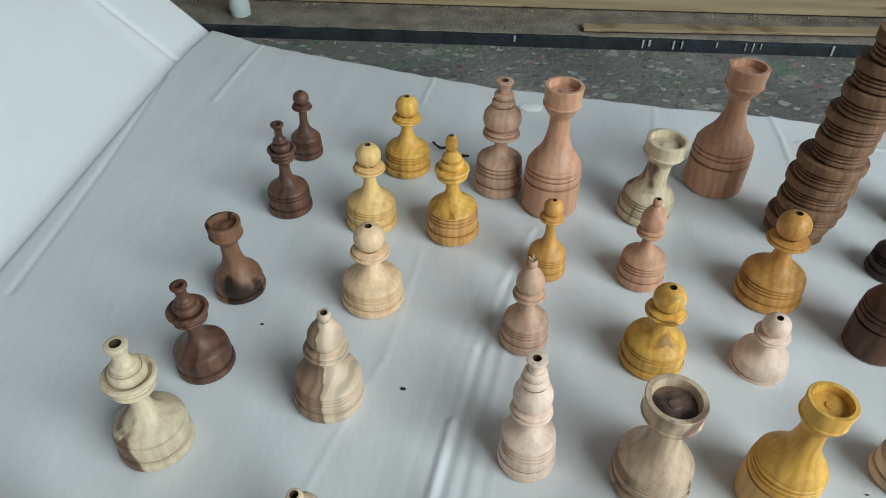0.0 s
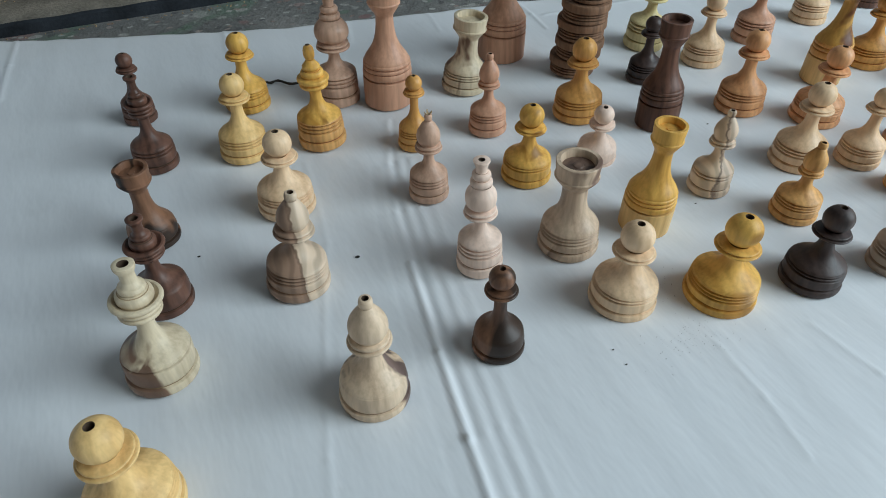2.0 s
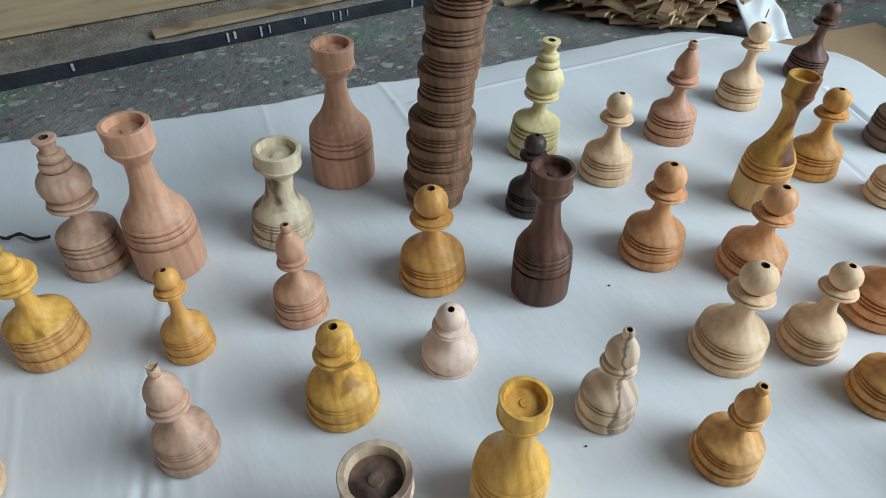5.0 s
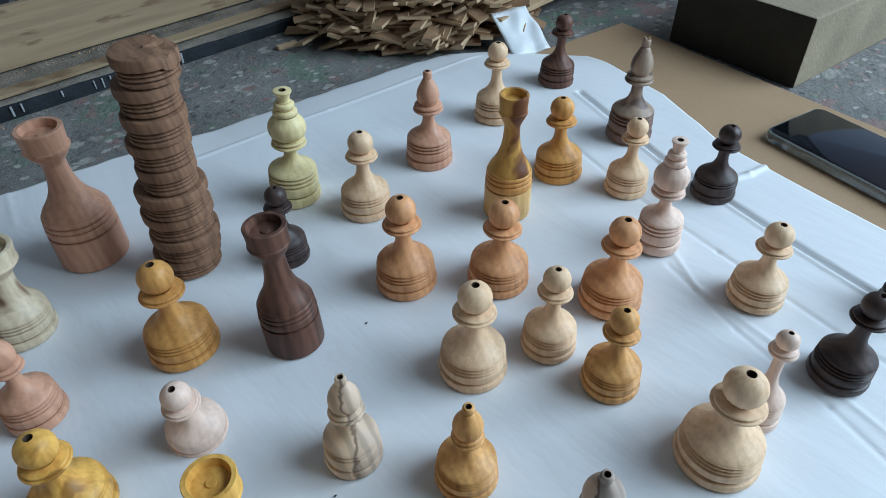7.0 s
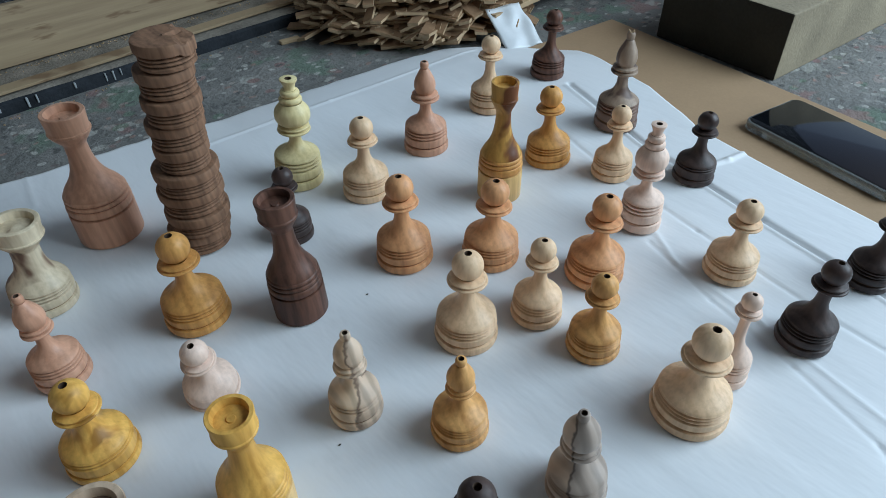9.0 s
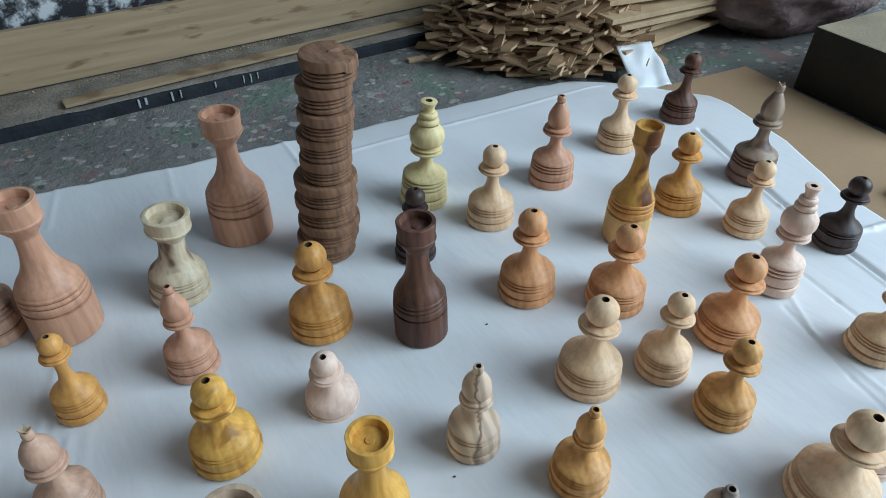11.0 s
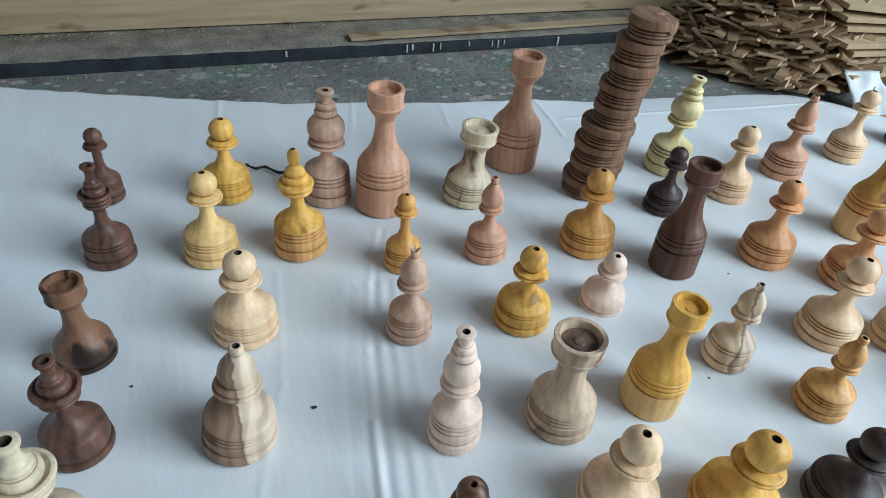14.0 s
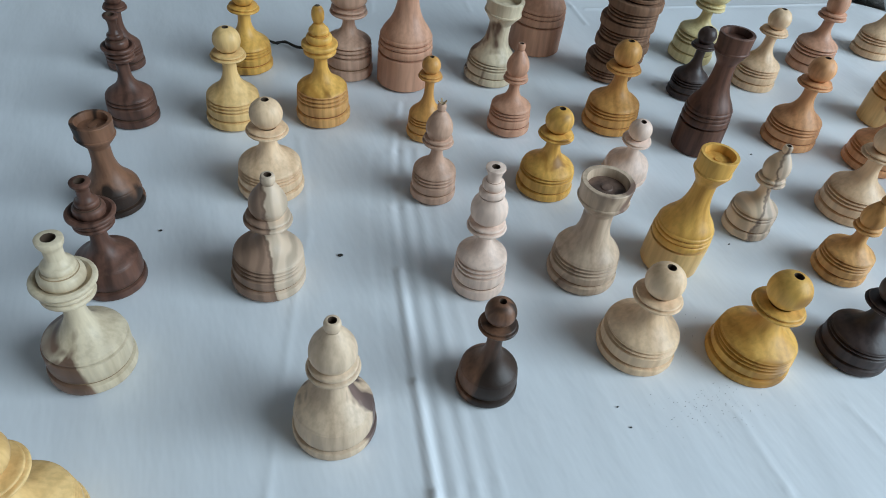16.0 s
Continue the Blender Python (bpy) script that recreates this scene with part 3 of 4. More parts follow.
        pr = bead(zc + 0.10, zc + 0.16, head * 0.82, 0.07) + [(head * 0.74, zc + 0.163, 2), (head * 0.72, zc + 0.168)] + bead(zc + 0.170, zc + 0.215, head * 0.62, 0.06) + [(0.17, zc + 0.255)]
        add("crown", pr)
        add("knob", [(0.17, zc + 0.255)] + bead(zc + 0.26, 0.99, 0.12, 0.10, 8) + [(0.09, 1.0, 1), (0, 1.0)])
    elif kind == "rook":
        add("base", turned_base(base, rings))
        add("body", shoulder(base, 0.64, 0.89, neck) + [(neck, 0.70)])
        add("cup", cup(0.70, 1.0, neck, collar, 0.93))
        if "cup_floor" in other:
            add("cup_floor", [(collar * 0.715, 0.930), (collar * 0.70, 0.934), (collar * 0.24, 0.934), (collar * 0.20, 0.942), (0, 0.942)])
    elif kind == "tall_rook":
        add("drum", [(0, 0), (0.97, 0), (1.0, 0.006), (1.0, 0.238), (0.985, 0.245), (0.87, 0.248, 1), (0.87, 0.256)])
        pr = [(0.87, 0.256), (0.95, 0.258)] + bead(0.260, 0.315, 0.955, 0.04) + [(0.93, 0.317, 2), (0.93, 0.321)] + bead(0.323, 0.352, 0.93, 0.04) + [(0.90, 0.354, 2), (0.90, 0.358)] + bead(0.360, 0.388, 0.91, 0.04) + [(0.90, 0.392)]
        add("base", pr)
        add("body", shoulder(0.392, 0.75, 0.90, neck * 0.95))
        add("cup", cup(0.75, 1.0, neck * 0.95, collar, 0.95))
    return root


def torn_tip(root, h, seed):
    """Curled splinters left standing where a tip broke off."""
    rnd = random.Random(seed)
    for i in range(4):
        bm = bmesh.new()
        rows = []
        for k in range(5):
            u = k / 4
            px, pz, w = 0.0030 * u, 0.0017 * u * u, 0.0009 * (1 - 0.5 * u)
            rows.append([bm.verts.new((px, -w, pz)), bm.verts.new((px, w, pz)), bm.verts.new((px, w, pz + 0.0006)), bm.verts.new((px, -w, pz + 0.0006))])
        for a, b in zip(rows, rows[1:]):
            for k in range(4):
                bm.faces.new((a[k], a[(k + 1) % 4], b[(k + 1) % 4], b[k]))
        bm.faces.new(rows[0][::-1])
        bm.faces.new(rows[-1])
        bmesh.ops.transform(bm, matrix=pose(0, 0, h - 0.0008, 0, -8, 90 * i + rnd.uniform(-25, 25)), verts=bm.verts)
        part("splinter", bm, SCRAPEDGE, root, "pale torn splinter")


def pin_piece(kind, material, x, y, h, r, label, **kw):
    cat = {"pawn": "chess pawn", "bishop": "chess bishop", "queen": "chess queen", "king": "chess king", "spired": "chess queen", "rook": "chess rook", "tall_rook": "chess rook"}[kind]
    return piece(kind, cat.replace(" ", "_"), cat, material, x, y, h, r, label, **kw)


pin_piece("pawn", WALNUT, -0.0906, 0.4750, 0.0567, 0.0134, "dark walnut pawn with a ball head and plain collar", lean=(1.7, 0.2))
pin_piece("king", WALNUT, -0.0862, 0.4023, 0.0714, 0.0164, "dark walnut queen with a slim drilled top", rings=2, collar=0.60, head=0.42, base=0.26, lean=(0.7, 0.1))
pin_piece("rook", BROWN, -0.0976, 0.3152, 0.0555, 0.0166, "brown streaked walnut rook with a hollow cup top", rings=0, collar=0.64, neck=0.34, base=0.24)
pin_piece("king", WALNUT, -0.0986, 0.2531, 0.0640, 0.0168, "dark walnut king with ringed crown and smooth body", rings=0, collar=0.66, head=0.46, base=0.26)
pin_piece("king", PALE, -0.1066, 0.2008, 0.0774, 0.0191, "pale wood king with a brown patch and wide crown disc", rings=1, collar=0.66, head=0.5, base=0.26, lean=(1.9, 0.9))
pin_piece("pawn", YELLOW, -0.0050, 0.4621, 0.0630, 0.0192, "pale yellow pawn with a drilled ball head", lean=(1.4, -0.0))
pin_piece("pawn", BUTTER, -0.0226, 0.3906, 0.0652, 0.0189, "creamy yellow pawn with grooved base", lean=(1.0, 0.0))
pin_piece("pawn", CREAM, -0.0098, 0.3130, 0.0600, 0.0203, "cream maple pawn with broad ringed base", lean=(0.8, -0.3))
pin_piece("bishop", HALVED, -0.0228, 0.2363, 0.0678, 0.0197, "half light half brown bishop with drilled pin", collar=0.62, head=0.48, lean=(4.0, 0.1))
pin_piece("bishop", SPALT, -0.0084, 0.1405, 0.0721, 0.0188, "mottled brown and cream bishop with pointed knob", collar=0.60, head=0.52, rings=0, base=0.24)
pin_piece("spired", YELLOW, 0.0371, 0.3835, 0.0794, 0.0190, "bright yellow queen with stacked rings and knob", collar=0.62, lean=(-1.5, 0.1), other={"base": HONEY})
pin_piece("queen", ROSE, 0.0685, 0.4409, 0.0898, 0.0191, "brownish pink queen with stacked ring crown", collar=0.74, head=0.72)
pin_piece("tall_rook", PINK, 0.1073, 0.4212, 0.0980, 0.0210, "tall pink cedar rook on a plain drum", collar=0.64, neck=0.36)
pin_piece("pawn", AMBER, 0.1013, 0.3482, 0.0583, 0.0135, "small orange pawn with drilled ball head")
torn_tip(pin_piece("bishop", ROSE, 0.0858, 0.2856, 0.0643, 0.0146, "rose coloured bishop with chipped drilled tip", collar=0.66, head=0.56), 0.0643, 9)
pin_piece("queen", WHITE, 0.0856, 0.2056, 0.0791, 0.0150, "whitish pink queen with tiered top", collar=0.70, head=0.62, lean=(-1.3, 0.7))
pin_piece("rook", PALE, 0.1767, 0.4161, 0.0640, 0.0203, "pale grey wood rook with shallow cup", collar=0.72, neck=0.42, lean=(3.9, -1.3))
pin_piece("tall_rook", PINK, 0.2369, 0.4583, 0.0982, 0.0227, "tall reddish cedar rook on a plain drum", collar=0.62, neck=0.34)
pin_piece("bishop", PINK, 0.1637, 0.3451, 0.0645, 0.0157, "small slender pink bishop with ringed base", collar=0.56, head=0.50, lean=(-0.9, 0.6))
STACK_AT = (0.2805, 0.4017, 0.1555, 0.0213)
pin_piece("pawn", AMBER, 0.2435, 0.3358, 0.0655, 0.0209, "honey orange pawn with ringed base", lean=(-1.3, 0.8))
pin_piece("pawn", YELLOW, 0.1600, 0.2766, 0.0583, 0.0188, "yellow swirling grain pawn with thick body", rings=2)
pin_piece("pawn", WHITE, 0.2218, 0.2767, 0.0478, 0.0159, "small whitish pink pawn with no rings", rings=0, base=0.24, lean=(-6.0, -9.0))
pin_piece("rook", MOTTLED, 0.1469, 0.1991, 0.0656, 0.0201, "light rook with brown streaks and deep cup", collar=0.70, neck=0.40, lean=(-1.1, 0.8), other={"cup_floor": GREYDARK})
pin_piece("tall_rook", YELLOW, 0.2050, 0.1952, 0.0783, 0.0173, "bright yellow rook on a pale drum", collar=0.60, neck=0.36, lean=(-0.0, -0.8), other={"drum": BUTTER})
pin_piece("bishop", KNOTTED, 0.2734, 0.2097, 0.0631, 0.0152, "light spalted bishop with dark knots", collar=0.60, head=0.52, rings=2, lean=(-0.6, -0.2))
pin_piece("pawn", CREAM, 0.3567, 0.2083, 0.0652, 0.0200, "large cream pawn with grooved base")
pin_piece("bishop", HONEY, 0.3067, 0.1622, 0.0571, 0.0161, "straight grained honey bishop with blunt head", collar=0.50, head=0.46)
pin_piece("pawn", CREAM, 0.1495, 0.1436, 0.0585, 0.0205, "large whitish cream pawn with drilled head", rings=2)
pin_piece("pawn", YELLOW, 0.2053, 0.1226, 0.0603, 0.0218, "golden yellow pawn with grooved base")
pin_piece("pawn", BROWN, 0.0652, 0.1425, 0.0590, 0.0150, "brown walnut pawn with smooth low base", rings=0, base=0.24, lean=(-0.9, 0.9))
pin_piece("pawn", BLACK, 0.2654, 0.1094, 0.0556, 0.0184, "black walnut pawn with ringed base", rings=2, lean=(0.4, 1.2))
pin_piece("pawn", BUTTER, -0.1260, 0.1265, 0.0655, 0.0212, "large creamy yellow pawn with drilled head")
pin_piece("pawn", BLACK, 0.3322, 0.3634, 0.0571, 0.0155, "small blackish walnut pawn")
pin_piece("tall_rook", WALNUT, 0.2947, 0.2960, 0.0873, 0.0174, "dark walnut rook on a knotted drum", collar=0.68, neck=0.40, lean=(-1.5, 1.5))
pin_piece("queen", GREENISH, 0.3752, 0.4197, 0.0878, 0.0197, "pale greenish yellow queen with tiered top", collar=0.66, head=0.68, lean=(2.1, -1.5))
pin_piece("pawn", CREAM, 0.4049, 0.3691, 0.0650, 0.0193, "light cream pawn with ringed base")
pin_piece("bishop", PINK, 0.4831, 0.3863, 0.0777, 0.0195, "pink cedar bishop with dark tip", collar=0.62, head=0.46)
pin_piece("pawn", CREAM, 0.5735, 0.3986, 0.0689, 0.0188, "pale cream pawn with ringed base")
pin_piece("pawn", WALNUT, 0.6664, 0.4051, 0.0662, 0.0176, "dark walnut pawn beside the cardboard", lean=(1.2, -1.8))
torn_tip(pin_piece("bishop", GREYW, 0.6339, 0.2971, 0.0855, 0.0196, "grey brown bishop with a split curled tip", collar=0.60, head=0.46, other={"base": GREYDARK}), 0.0855, 3)
pin_piece("tall_rook", BURNT, 0.4793, 0.2963, 0.0944, 0.0173, "amber rook with brown streak on a pale drum", collar=0.58, neck=0.34, other={"drum": BUTTER, "base": AMBER})
pin_piece("pawn", AMBER, 0.5450, 0.3017, 0.0652, 0.0194, "golden orange pawn with ringed base", lean=(-1.3, 2.1))
pin_piece("pawn", CREAM, 0.5661, 0.2521, 0.0604, 0.0166, "small cream pawn with reddish streaked base")
pin_piece("queen", WHITE, 0.5271, 0.1986, 0.0826, 0.0160, "light queen with a dark drilled top", collar=0.70, head=0.70, lean=(-0.4, 1.1))
pin_piece("pawn", BLACK, 0.6096, 0.2033, 0.0579, 0.0167, "black walnut pawn standing near the phone", rings=2)
pin_piece("pawn", CREAM, 0.5272, 0.1265, 0.0582, 0.0178, "light cream pawn standing near the fold")
pin_piece("pawn", BLACK, 0.5028, 0.0644, 0.0623, 0.0166, "dark walnut pawn with ringed base")
pin_piece("pawn", BLACK, 0.5852, 0.0588, 0.0608, 0.0155, "dark walnut pawn near the sheet edge")
pin_piece("pawn", ORANGE, 0.3756, 0.2886, 0.0675, 0.0203, "orange apricot pawn with grooved base", lean=(-0.9, 0.9))
pin_piece("pawn", ORANGE, 0.4206, 0.2493, 0.0627, 0.0205, "orange apricot pawn with broad base", lean=(0.7, -1.1))
pin_piece("pawn", ORANGE, 0.4583, 0.1882, 0.0643, 0.0202, "deep orange pawn with reddish base", lean=(0.3, -1.0))
pin_piece("pawn", CREAM, 0.4015, 0.1903, 0.0598, 0.0167, "cream pawn with grooved base")
pin_piece("pawn", HONEY, 0.4054, 0.1488, 0.0572, 0.0166, "honey orange pawn with pointed round head")
pin_piece("pawn", CREAM, 0.4063, 0.0843, 0.0646, 0.0215, "large wide cream pawn with ringed base", lean=(-0.1, 0.8))
pin_piece("pawn", WHITE, 0.4430, 0.0823, 0.0646, 0.0118, "slender whitish pink pawn", lean=(-0.5, 1.8))
pin_piece("bishop", TWOTONE, 0.3248, 0.0978, 0.0669, 0.0156, "grey brown bishop with two tone body", collar=0.62, head=0.56, lean=(-5.0, 1.0))


# ---- stack of rough discs ----
def disc_stack():
    """Turned rough blanks piled on one another, wider below."""
    x, y, h, r = STACK_AT
    count = 9
    rnd = random.Random(5)
    z = 0.0006
    dz = h / count
    for i in range(count):
        q = r * (1.0 if i < 4 else 0.83) * rnd.uniform(0.97, 1.02)
        pr = [(0, 0), (0.78, 0, 1), (0.80, 0.04), (0.90, 0.07), (0.93, 0.10), (0.93, 0.20), (0.90, 0.225), (0.84, 0.235, 1), (0.84, 0.27)] + bead(0.28, 0.38, 0.88, 0.05, 4) + [(0.84, 0.39, 1), (0.84, 0.42)] + bead(0.43, 0.52, 0.88, 0.05, 4) + [(0.82, 0.53, 1), (0.82, 0.575), (0.96, 0.60), (1.0, 0.63), (1.005, 0.78), (1.0, 0.93), (0.975, 0.985), (0.94, 1.0), (0.72, 1.0), (0.50, 1.0), (0.05, 1.0, 1), (0.045, 0.86, 1), (0, 0.86)]
        bm = lathe(scaled(pr, q, dz), 56, 0.016, i * 7.3)
        if i == count - 1:
            # a torn chip along one side of the uppermost disc
            for v in bm.verts:
                if v.co.z > 0.55 * dz and v.co.x < -0.45 * q:
                    v.co.z -= 0.0022 + 0.0016 * noise.noise(v.co * 300)
        ob = finish(bm, "wooden_disc", (STACKWOOD, RECESS_SHADE), sharp=35)
        ob.matrix_world = pose(x + 0.044 * z + rnd.uniform(-0.0014, 0.0014), y - 0.11 * z + rnd.uniform(-0.0014, 0.0014), z, 0, 0, 160 if i == count - 1 else rnd.uniform(0, 360))
        tagged(ob, "rough turned dark brown wooden disc in a tall stack", "wooden disc", "stacked wooden discs")
        z += dz


disc_stack()


# ---- phone ----
def rounded(sx, sy, sz, radius, bevel, z0):
    """A flat block with round corners, seen from above."""
    bm = bmesh.new()
    ring = []
    for cx, cy, a0 in ((1, 1, 0), (-1, 1, 90), (-1, -1, 180), (1, -1, 270)):
        for k in range(7):
            a = radians(a0 + 15 * k)
            ring.append(bm.verts.new((cx * (sx / 2 - radius) + radius * math.cos(a), cy * (sy / 2 - radius) + radius * math.sin(a), z0)))
    top = bmesh.ops.extrude_face_region(bm, geom=[bm.faces.new(ring)])["geom"]
    bmesh.ops.translate(bm, vec=(0, 0, sz), verts=[v for v in top if isinstance(v, bmesh.types.BMVert)])
    edges = [e for e in bm.edges if abs(e.verts[0].co.z - e.verts[1].co.z) < 1e-6]
    bmesh.ops.bevel(bm, geom=edges, offset=bevel, segments=2, affect="EDGES", profile=0.6)
    return bm


def phone():
    root = tagged(new("smartphone"), "black glass smartphone in a clear case lying on cardboard", "phone")
    root.matrix_world = pose(0.7450, 0.1415, -0.0054, 0, 0, -11.0)
    part("case", rounded(0.0760, 0.142, 0.0088, 0.009, 0.0018, 0.0), CASE, root, "clear grey plastic case")
    part("screen", rounded(0.0715, 0.1375, 0.0014, 0.007, 0.0004, 0.0080), GLASSBLACK, root, "glossy black glass screen")
    return root


phone()


# ---- timber block, stone, scraps ----
def timber_block():
    bm = box(0.34, 0.15, 0.0705, 0.002)
    for v in bm.verts:
        v.co += Vector((noise.noise(v.co * 20), noise.noise(v.co * 23 + Vector((3, 0, 0))), 0)) * 0.002
    # front and top get the pale material, all other faces the dark one
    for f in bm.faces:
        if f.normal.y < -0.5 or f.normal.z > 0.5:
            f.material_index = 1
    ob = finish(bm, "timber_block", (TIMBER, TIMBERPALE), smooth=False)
    ob.matrix_world = pose(1.018, 0.305, FZ + 0.0353, 0, 0, -5)
    return tagged(ob, "large timber block with dark sides and pale front and top", "timber")


timber_block()


def stone():
    bm = bmesh.new()
    bmesh.ops.create_icosphere(bm, subdivisions=5, radius=1.0)
    for v in bm.verts:
        d = v.co.normalized()
        k = 1 + 0.16 * noise.noise(d * 1.4) + 0.07 * noise.noise(d * 4) + 0.03 * noise.noise(d * 11)
        v.co = Vector((d.x * 0.16, d.y * 0.12, d.z * 0.10)) * k
    ob = finish(bm, "stone", STONE)
    ob.matrix_world = pose(1.035, 0.552, FZ + 0.084, 0, 0, 8)
    return tagged(ob, "rough reddish brown rounded stone on the floor", "stone")


stone()


def scrap_pile():
    root = tagged(new("offcut_pile"), "heap of thin brown wooden board offcuts", "wood scraps")
    rnd = random.Random(11)
    meshes = []
    for sx, sy in ((0.055, 0.022), (0.042, 0.028), (0.075, 0.014), (0.034, 0.030), (0.095, 0.012), (0.05, 0.035)):
        bm = box(sx, sy, 0.0032, 0.0)
        for f in bm.faces:
            if abs(f.normal.z) < 0.5:
                f.material_index = 1
        me = bpy.data.meshes.new("offcut")
        bm.to_mesh(me)
        bm.free()
        me.materials.append(SCRAP)
        me.materials.append(SCRAPEDGE)
        meshes.append(me)
    def spot():
        a, q = rnd.uniform(0, 2 * math.pi), math.sqrt(rnd.random())
        px, py = 0.694 + 0.118 * q * math.cos(a), 0.648 + 0.108 * q * math.sin(a) - 0.22 * 0.118 * q * math.cos(a)
        top = 0.102 * (1 - q ** 3.2) * (0.80 + 0.35 * (px - 0.62) / 0.15 if px < 0.70 else 0.98)
        turn = rnd.choice((32, 32, 48, 122, 128)) + rnd.gauss(0, 11)
        return pose(px, py, FZ + 0.005 + max(0.0, top) * rnd.uniform(0.55, 1.0), rnd.gauss(0, 13) + 14 * q * math.sin(a), rnd.gauss(0, 13) - 14 * q * math.cos(a), turn)

    for i in range(300):
        ob = new("offcut", meshes[i % 6])
        ob.matrix_world = spot()
        ob.parent = root
    verts, faces, marks = [], [], []
    for i in range(420):
        m, me = spot(), meshes[i % 6]
        k = len(verts)
        verts += [m @ v.co for v in me.vertices]
        faces += [tuple(k + j for j in f.vertices) for f in me.polygons]
        marks += [f.material_index for f in me.polygons]
    rest = bpy.data.meshes.new("offcut_rubble")
    rest.from_pydata(verts, [], faces)
    rest.materials.append(SCRAP)
    rest.materials.append(SCRAPEDGE)
    rest.polygons.foreach_set("material_index", marks)
    bulk = new("offcut_rubble", rest)
    bulk.parent = root
    tagged(bulk, "many small brown offcuts filling the heap", "", "", "stuff")
    return root


scrap_pile()


def board_stack():
    rnd = random.Random(4)
    for i in range(7):
        bm = box(0.25, 0.10, 0.006, 0.0006)
        ob = finish(bm, "scrap_board", SCRAPEDGE, smooth=False)
        ob.matrix_world = pose(0.825 + rnd.uniform(-0.012, 0.012), 0.590 + rnd.uniform(-0.01, 0.01), FZ + 0.022 + 0.0115 * i, rnd.uniform(-2, 2), 3, 8 - 3 * i + rnd.gauss(0, 4))
        tagged(ob, "pale flat wooden board in a loose stack", "board", "stacked scrap boards")


board_stack()


def plastic_film():
    bm = bmesh.new()
    n = 14
    g = []
    for i in range(n + 1):
        g.append([])
        for j in range(n + 1):
            u, v = i / n - 0.5, j / n - 0.5
            z = 0.004 * noise.noise((u * 3, v * 3, 4))
            g[-1].append(bm.verts.new((u * 0.046, v * 0.060, z)))
    for i in range(n):
        for j in range(n):
            bm.faces.new((g[i][j], g[i + 1][j], g[i + 1][j + 1], g[i][j + 1]))
    ob = finish(bm, "plastic_film", PLASTIC)
    ob.modifiers.new("thickness", "SOLIDIFY").thickness = 0.0008
    ob.matrix_world = pose(0.716, 0.497, 0.009, 30, 0, -14)
    return tagged(ob, "crumpled white plastic film beside the scrap heap", "plastic")


plastic_film()


def stick(x, y, z, length, turn, wide=0.008):
    ob = finish(box(length, wide, 0.004, 0.0008), "wood_stick", SCRAPEDGE, smooth=False)
    ob.matrix_world = pose(x, y, z, 0, 0, turn)
    return tagged(ob, "short pale wooden stick on the floor", "stick", "loose sticks")


stick(0.859, 0.1045, FZ + 0.0022, 0.098, 37, 0.009)
stick(0.531, 0.679, FZ + 0.0022, 0.024, -8)


def twig():
    bm = bmesh.new()
    pts = curve([(0.0, 0.0), (0.010, -0.003), (0.016, 0.002), (0.028, -0.002), (0.036, 0.001)], 4)
    rings = []
    for i, (px, py) in enumerate(pts):
        q = 0.0011 + 0.0007 * noise.noise((i * 0.7, 0, 0))
        rings.append([bm.verts.new((px, py + q * math.cos(a), 0.0015 + q * math.sin(a))) for a in [k * math.pi / 3 for k in range(6)]])
    for a, b in zip(rings, rings[1:]):
        for k in range(6):
            bm.faces.new((a[k], a[(k + 1) % 6], b[(k + 1) % 6], b[k]))
    ob = finish(bm, "twig", DARK)
    ob.matrix_world = pose(0.013, 0.496, 0.001, 0, 0, -33)
    return tagged(ob, "thin black crooked wood shaving on the sheet", "shaving")


twig()


def crumbs():
    rnd = random.Random(8)
    spots = [(0.0175, 0.244, 0.0014), (-0.075, 0.285, 0.0009), (0.333, 0.277, 0.0008), (0.253, 0.198, 0.0007), (0.122, 0.113, 0.0006), (0.1225, 0.1015, 0.0006)]
    spots += [(rnd.gauss(0.166, 0.014), rnd.gauss(0.100, 0.008), rnd.uniform(0.00008, 0.00022)) for _ in range(110)]
    spots += [(rnd.gauss(0.182, 0.008), rnd.gauss(0.140, 0.012), rnd.uniform(0.00008, 0.00022)) for _ in range(40)]
    bm = bmesh.new()
    for px, py, q in spots:
        bmesh.ops.create_icosphere(bm, subdivisions=1, radius=q, matrix=Matrix.Translation((px, py, float(sheet_height(px, py)) + q * 0.3)) @ Matrix.Diagonal((1.3, 0.8, 0.5, 1)))
    return tagged(finish(bm, "wood_crumbs", DARK), "scattered dark wood crumbs on the white sheet", "crumbs", "", "stuff")


crumbs()


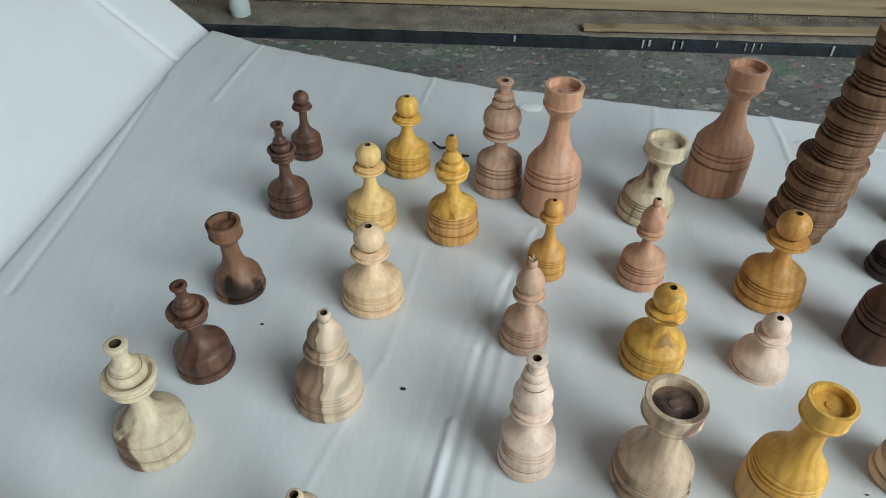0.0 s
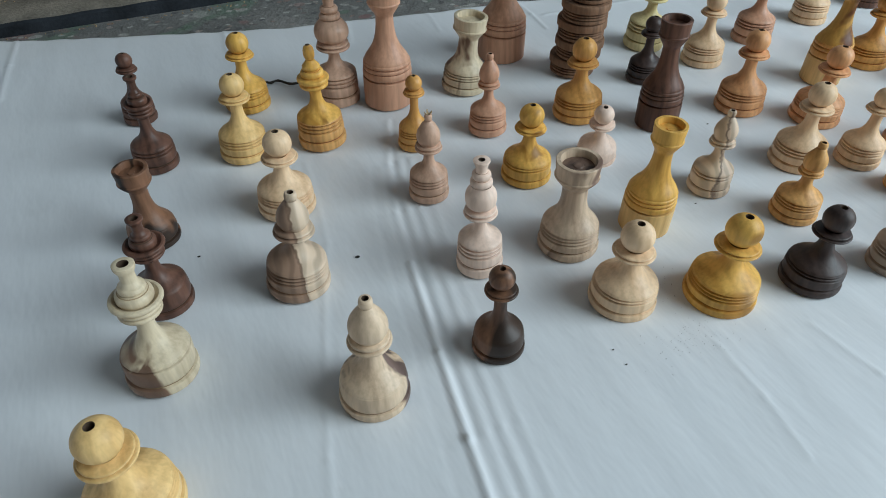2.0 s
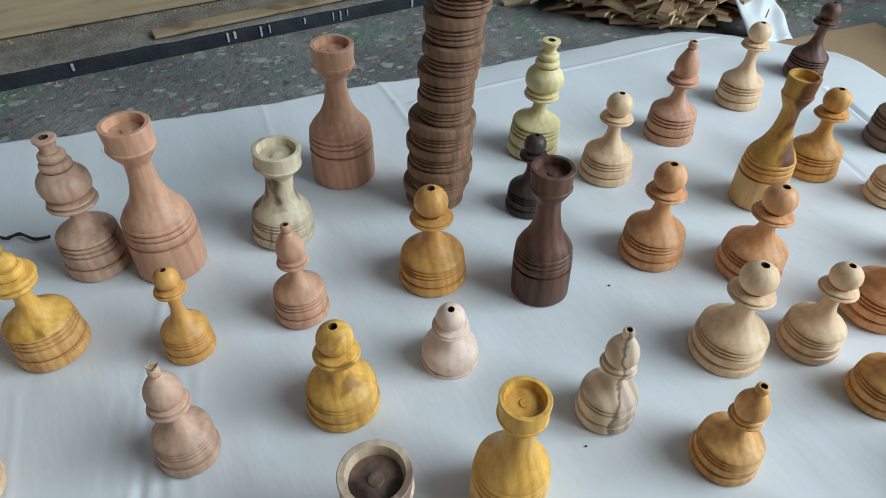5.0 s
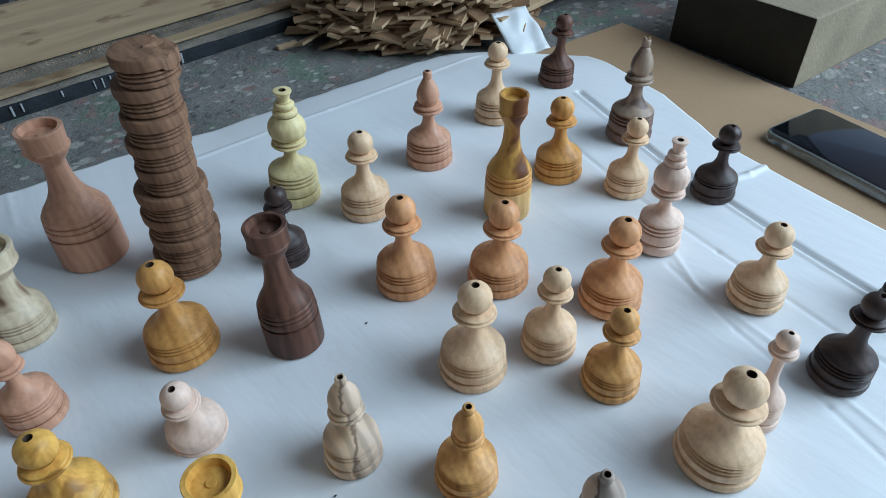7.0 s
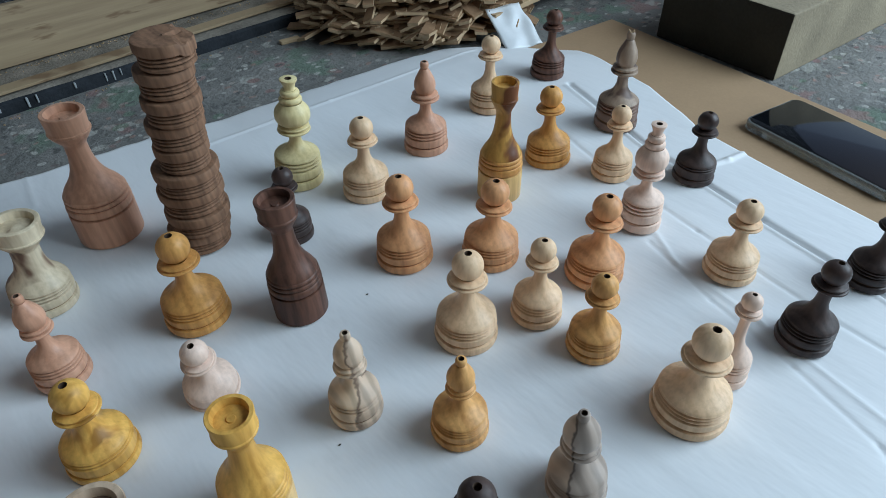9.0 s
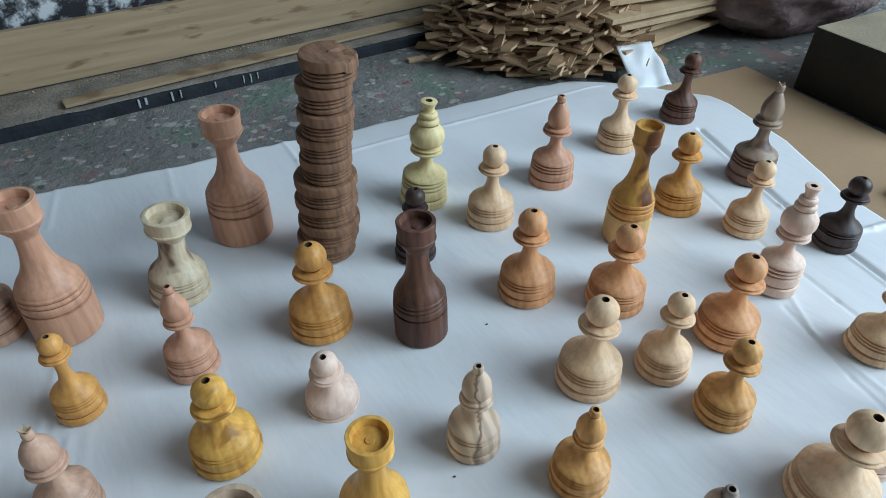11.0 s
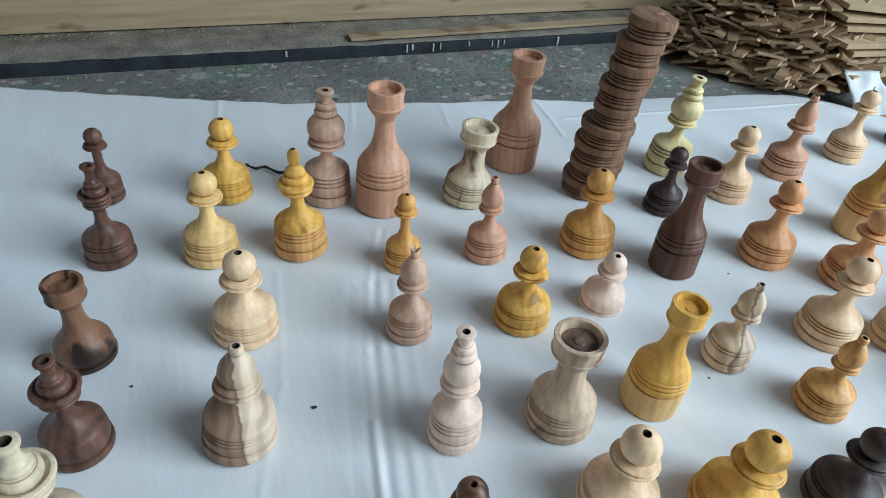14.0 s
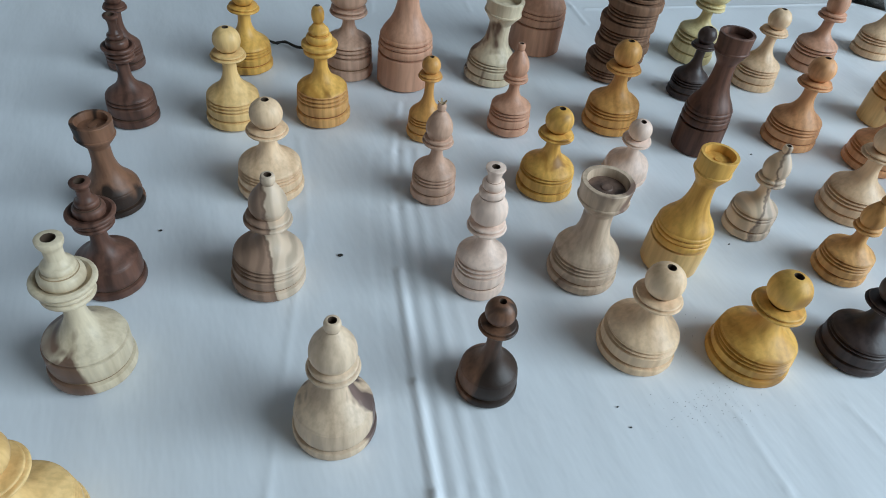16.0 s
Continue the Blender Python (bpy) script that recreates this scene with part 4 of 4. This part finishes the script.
def pipe():
    bm = lathe([(0.011, 0), (0.012, 0.01), (0.010, 0.02), (0.010, 0.30), (0, 0.30)], 20)
    ob = finish(bm, "pipe_leg", PIPE)
    ob.matrix_world = pose(-0.232, 0.750, FZ + 0.0143)
    return tagged(ob, "pale grey pipe leg standing on the ledge", "pipe")


pipe()


def paint_drips():
    bm = bmesh.new()
    rnd = random.Random(21)
    for px in (0.084, 0.224, 0.231, 0.257, 0.266, 0.303, 0.334, 0.342, 0.350, 0.426):
        hgt = rnd.uniform(0.006, 0.011)
        bmesh.ops.create_cube(bm, size=1.0, matrix=Matrix.Translation((px, 0.7199, FZ + 0.0122 - hgt / 2)) @ Matrix.Diagonal((rnd.uniform(0.0012, 0.003), 0.0022, hgt, 1)))
    bmesh.ops.bevel(bm, geom=bm.edges, offset=0.0004, segments=1, affect="EDGES")
    return tagged(finish(bm, "paint_drips", WHITEPAINT), "white paint drips on the black ledge edge", "paint", "", "stuff")


paint_drips()


def sawdust_line():
    rnd = random.Random(31)
    verts, faces = [], []
    for _ in range(900):
        px = rnd.uniform(-0.6, 0.75)
        front = rnd.random() < 0.3
        py = rnd.gauss(0.712, 0.004) if front else 0.790 - abs(rnd.gauss(0, 0.006))
        low = FZ if front else FZ + 0.0148
        q = rnd.uniform(0.0005, 0.0014)
        a = rnd.uniform(0, 6.28)
        k = len(verts)
        for s in range(3):
            verts.append((px + q * math.cos(a + s * 2.1), py + q * math.sin(a + s * 2.1), low))
        verts.append((px, py, low + q))
        faces += [(k, k + 1, k + 3), (k + 1, k + 2, k + 3), (k + 2, k, k + 3)]
    me = bpy.data.meshes.new("sawdust")
    me.from_pydata(verts, [], faces)
    me.materials.append(SAWDUST)
    return tagged(new("sawdust", me), "yellowish sawdust and shavings along the board", "sawdust", "", "stuff")


sawdust_line()


def sticker():
    # Thin white disc, made up to give the sheet its bright oval spot.
    ob = finish(lathe([(0, 0), (1.0, 0), (1.0, 0.08), (0.96, 0.1), (0, 0.1)], 28), "bright_spot_disc", WHITEDOT)
    ob.matrix_world = pose(0.098, 0.5665, float(sheet_height(0.098, 0.5665)) + 0.0002) @ Matrix.Diagonal((0.0105, 0.0075, 0.006, 1))
    return tagged(ob, "small glossy white disc added for a bright oval spot on the sheet", "sticker")


sticker()
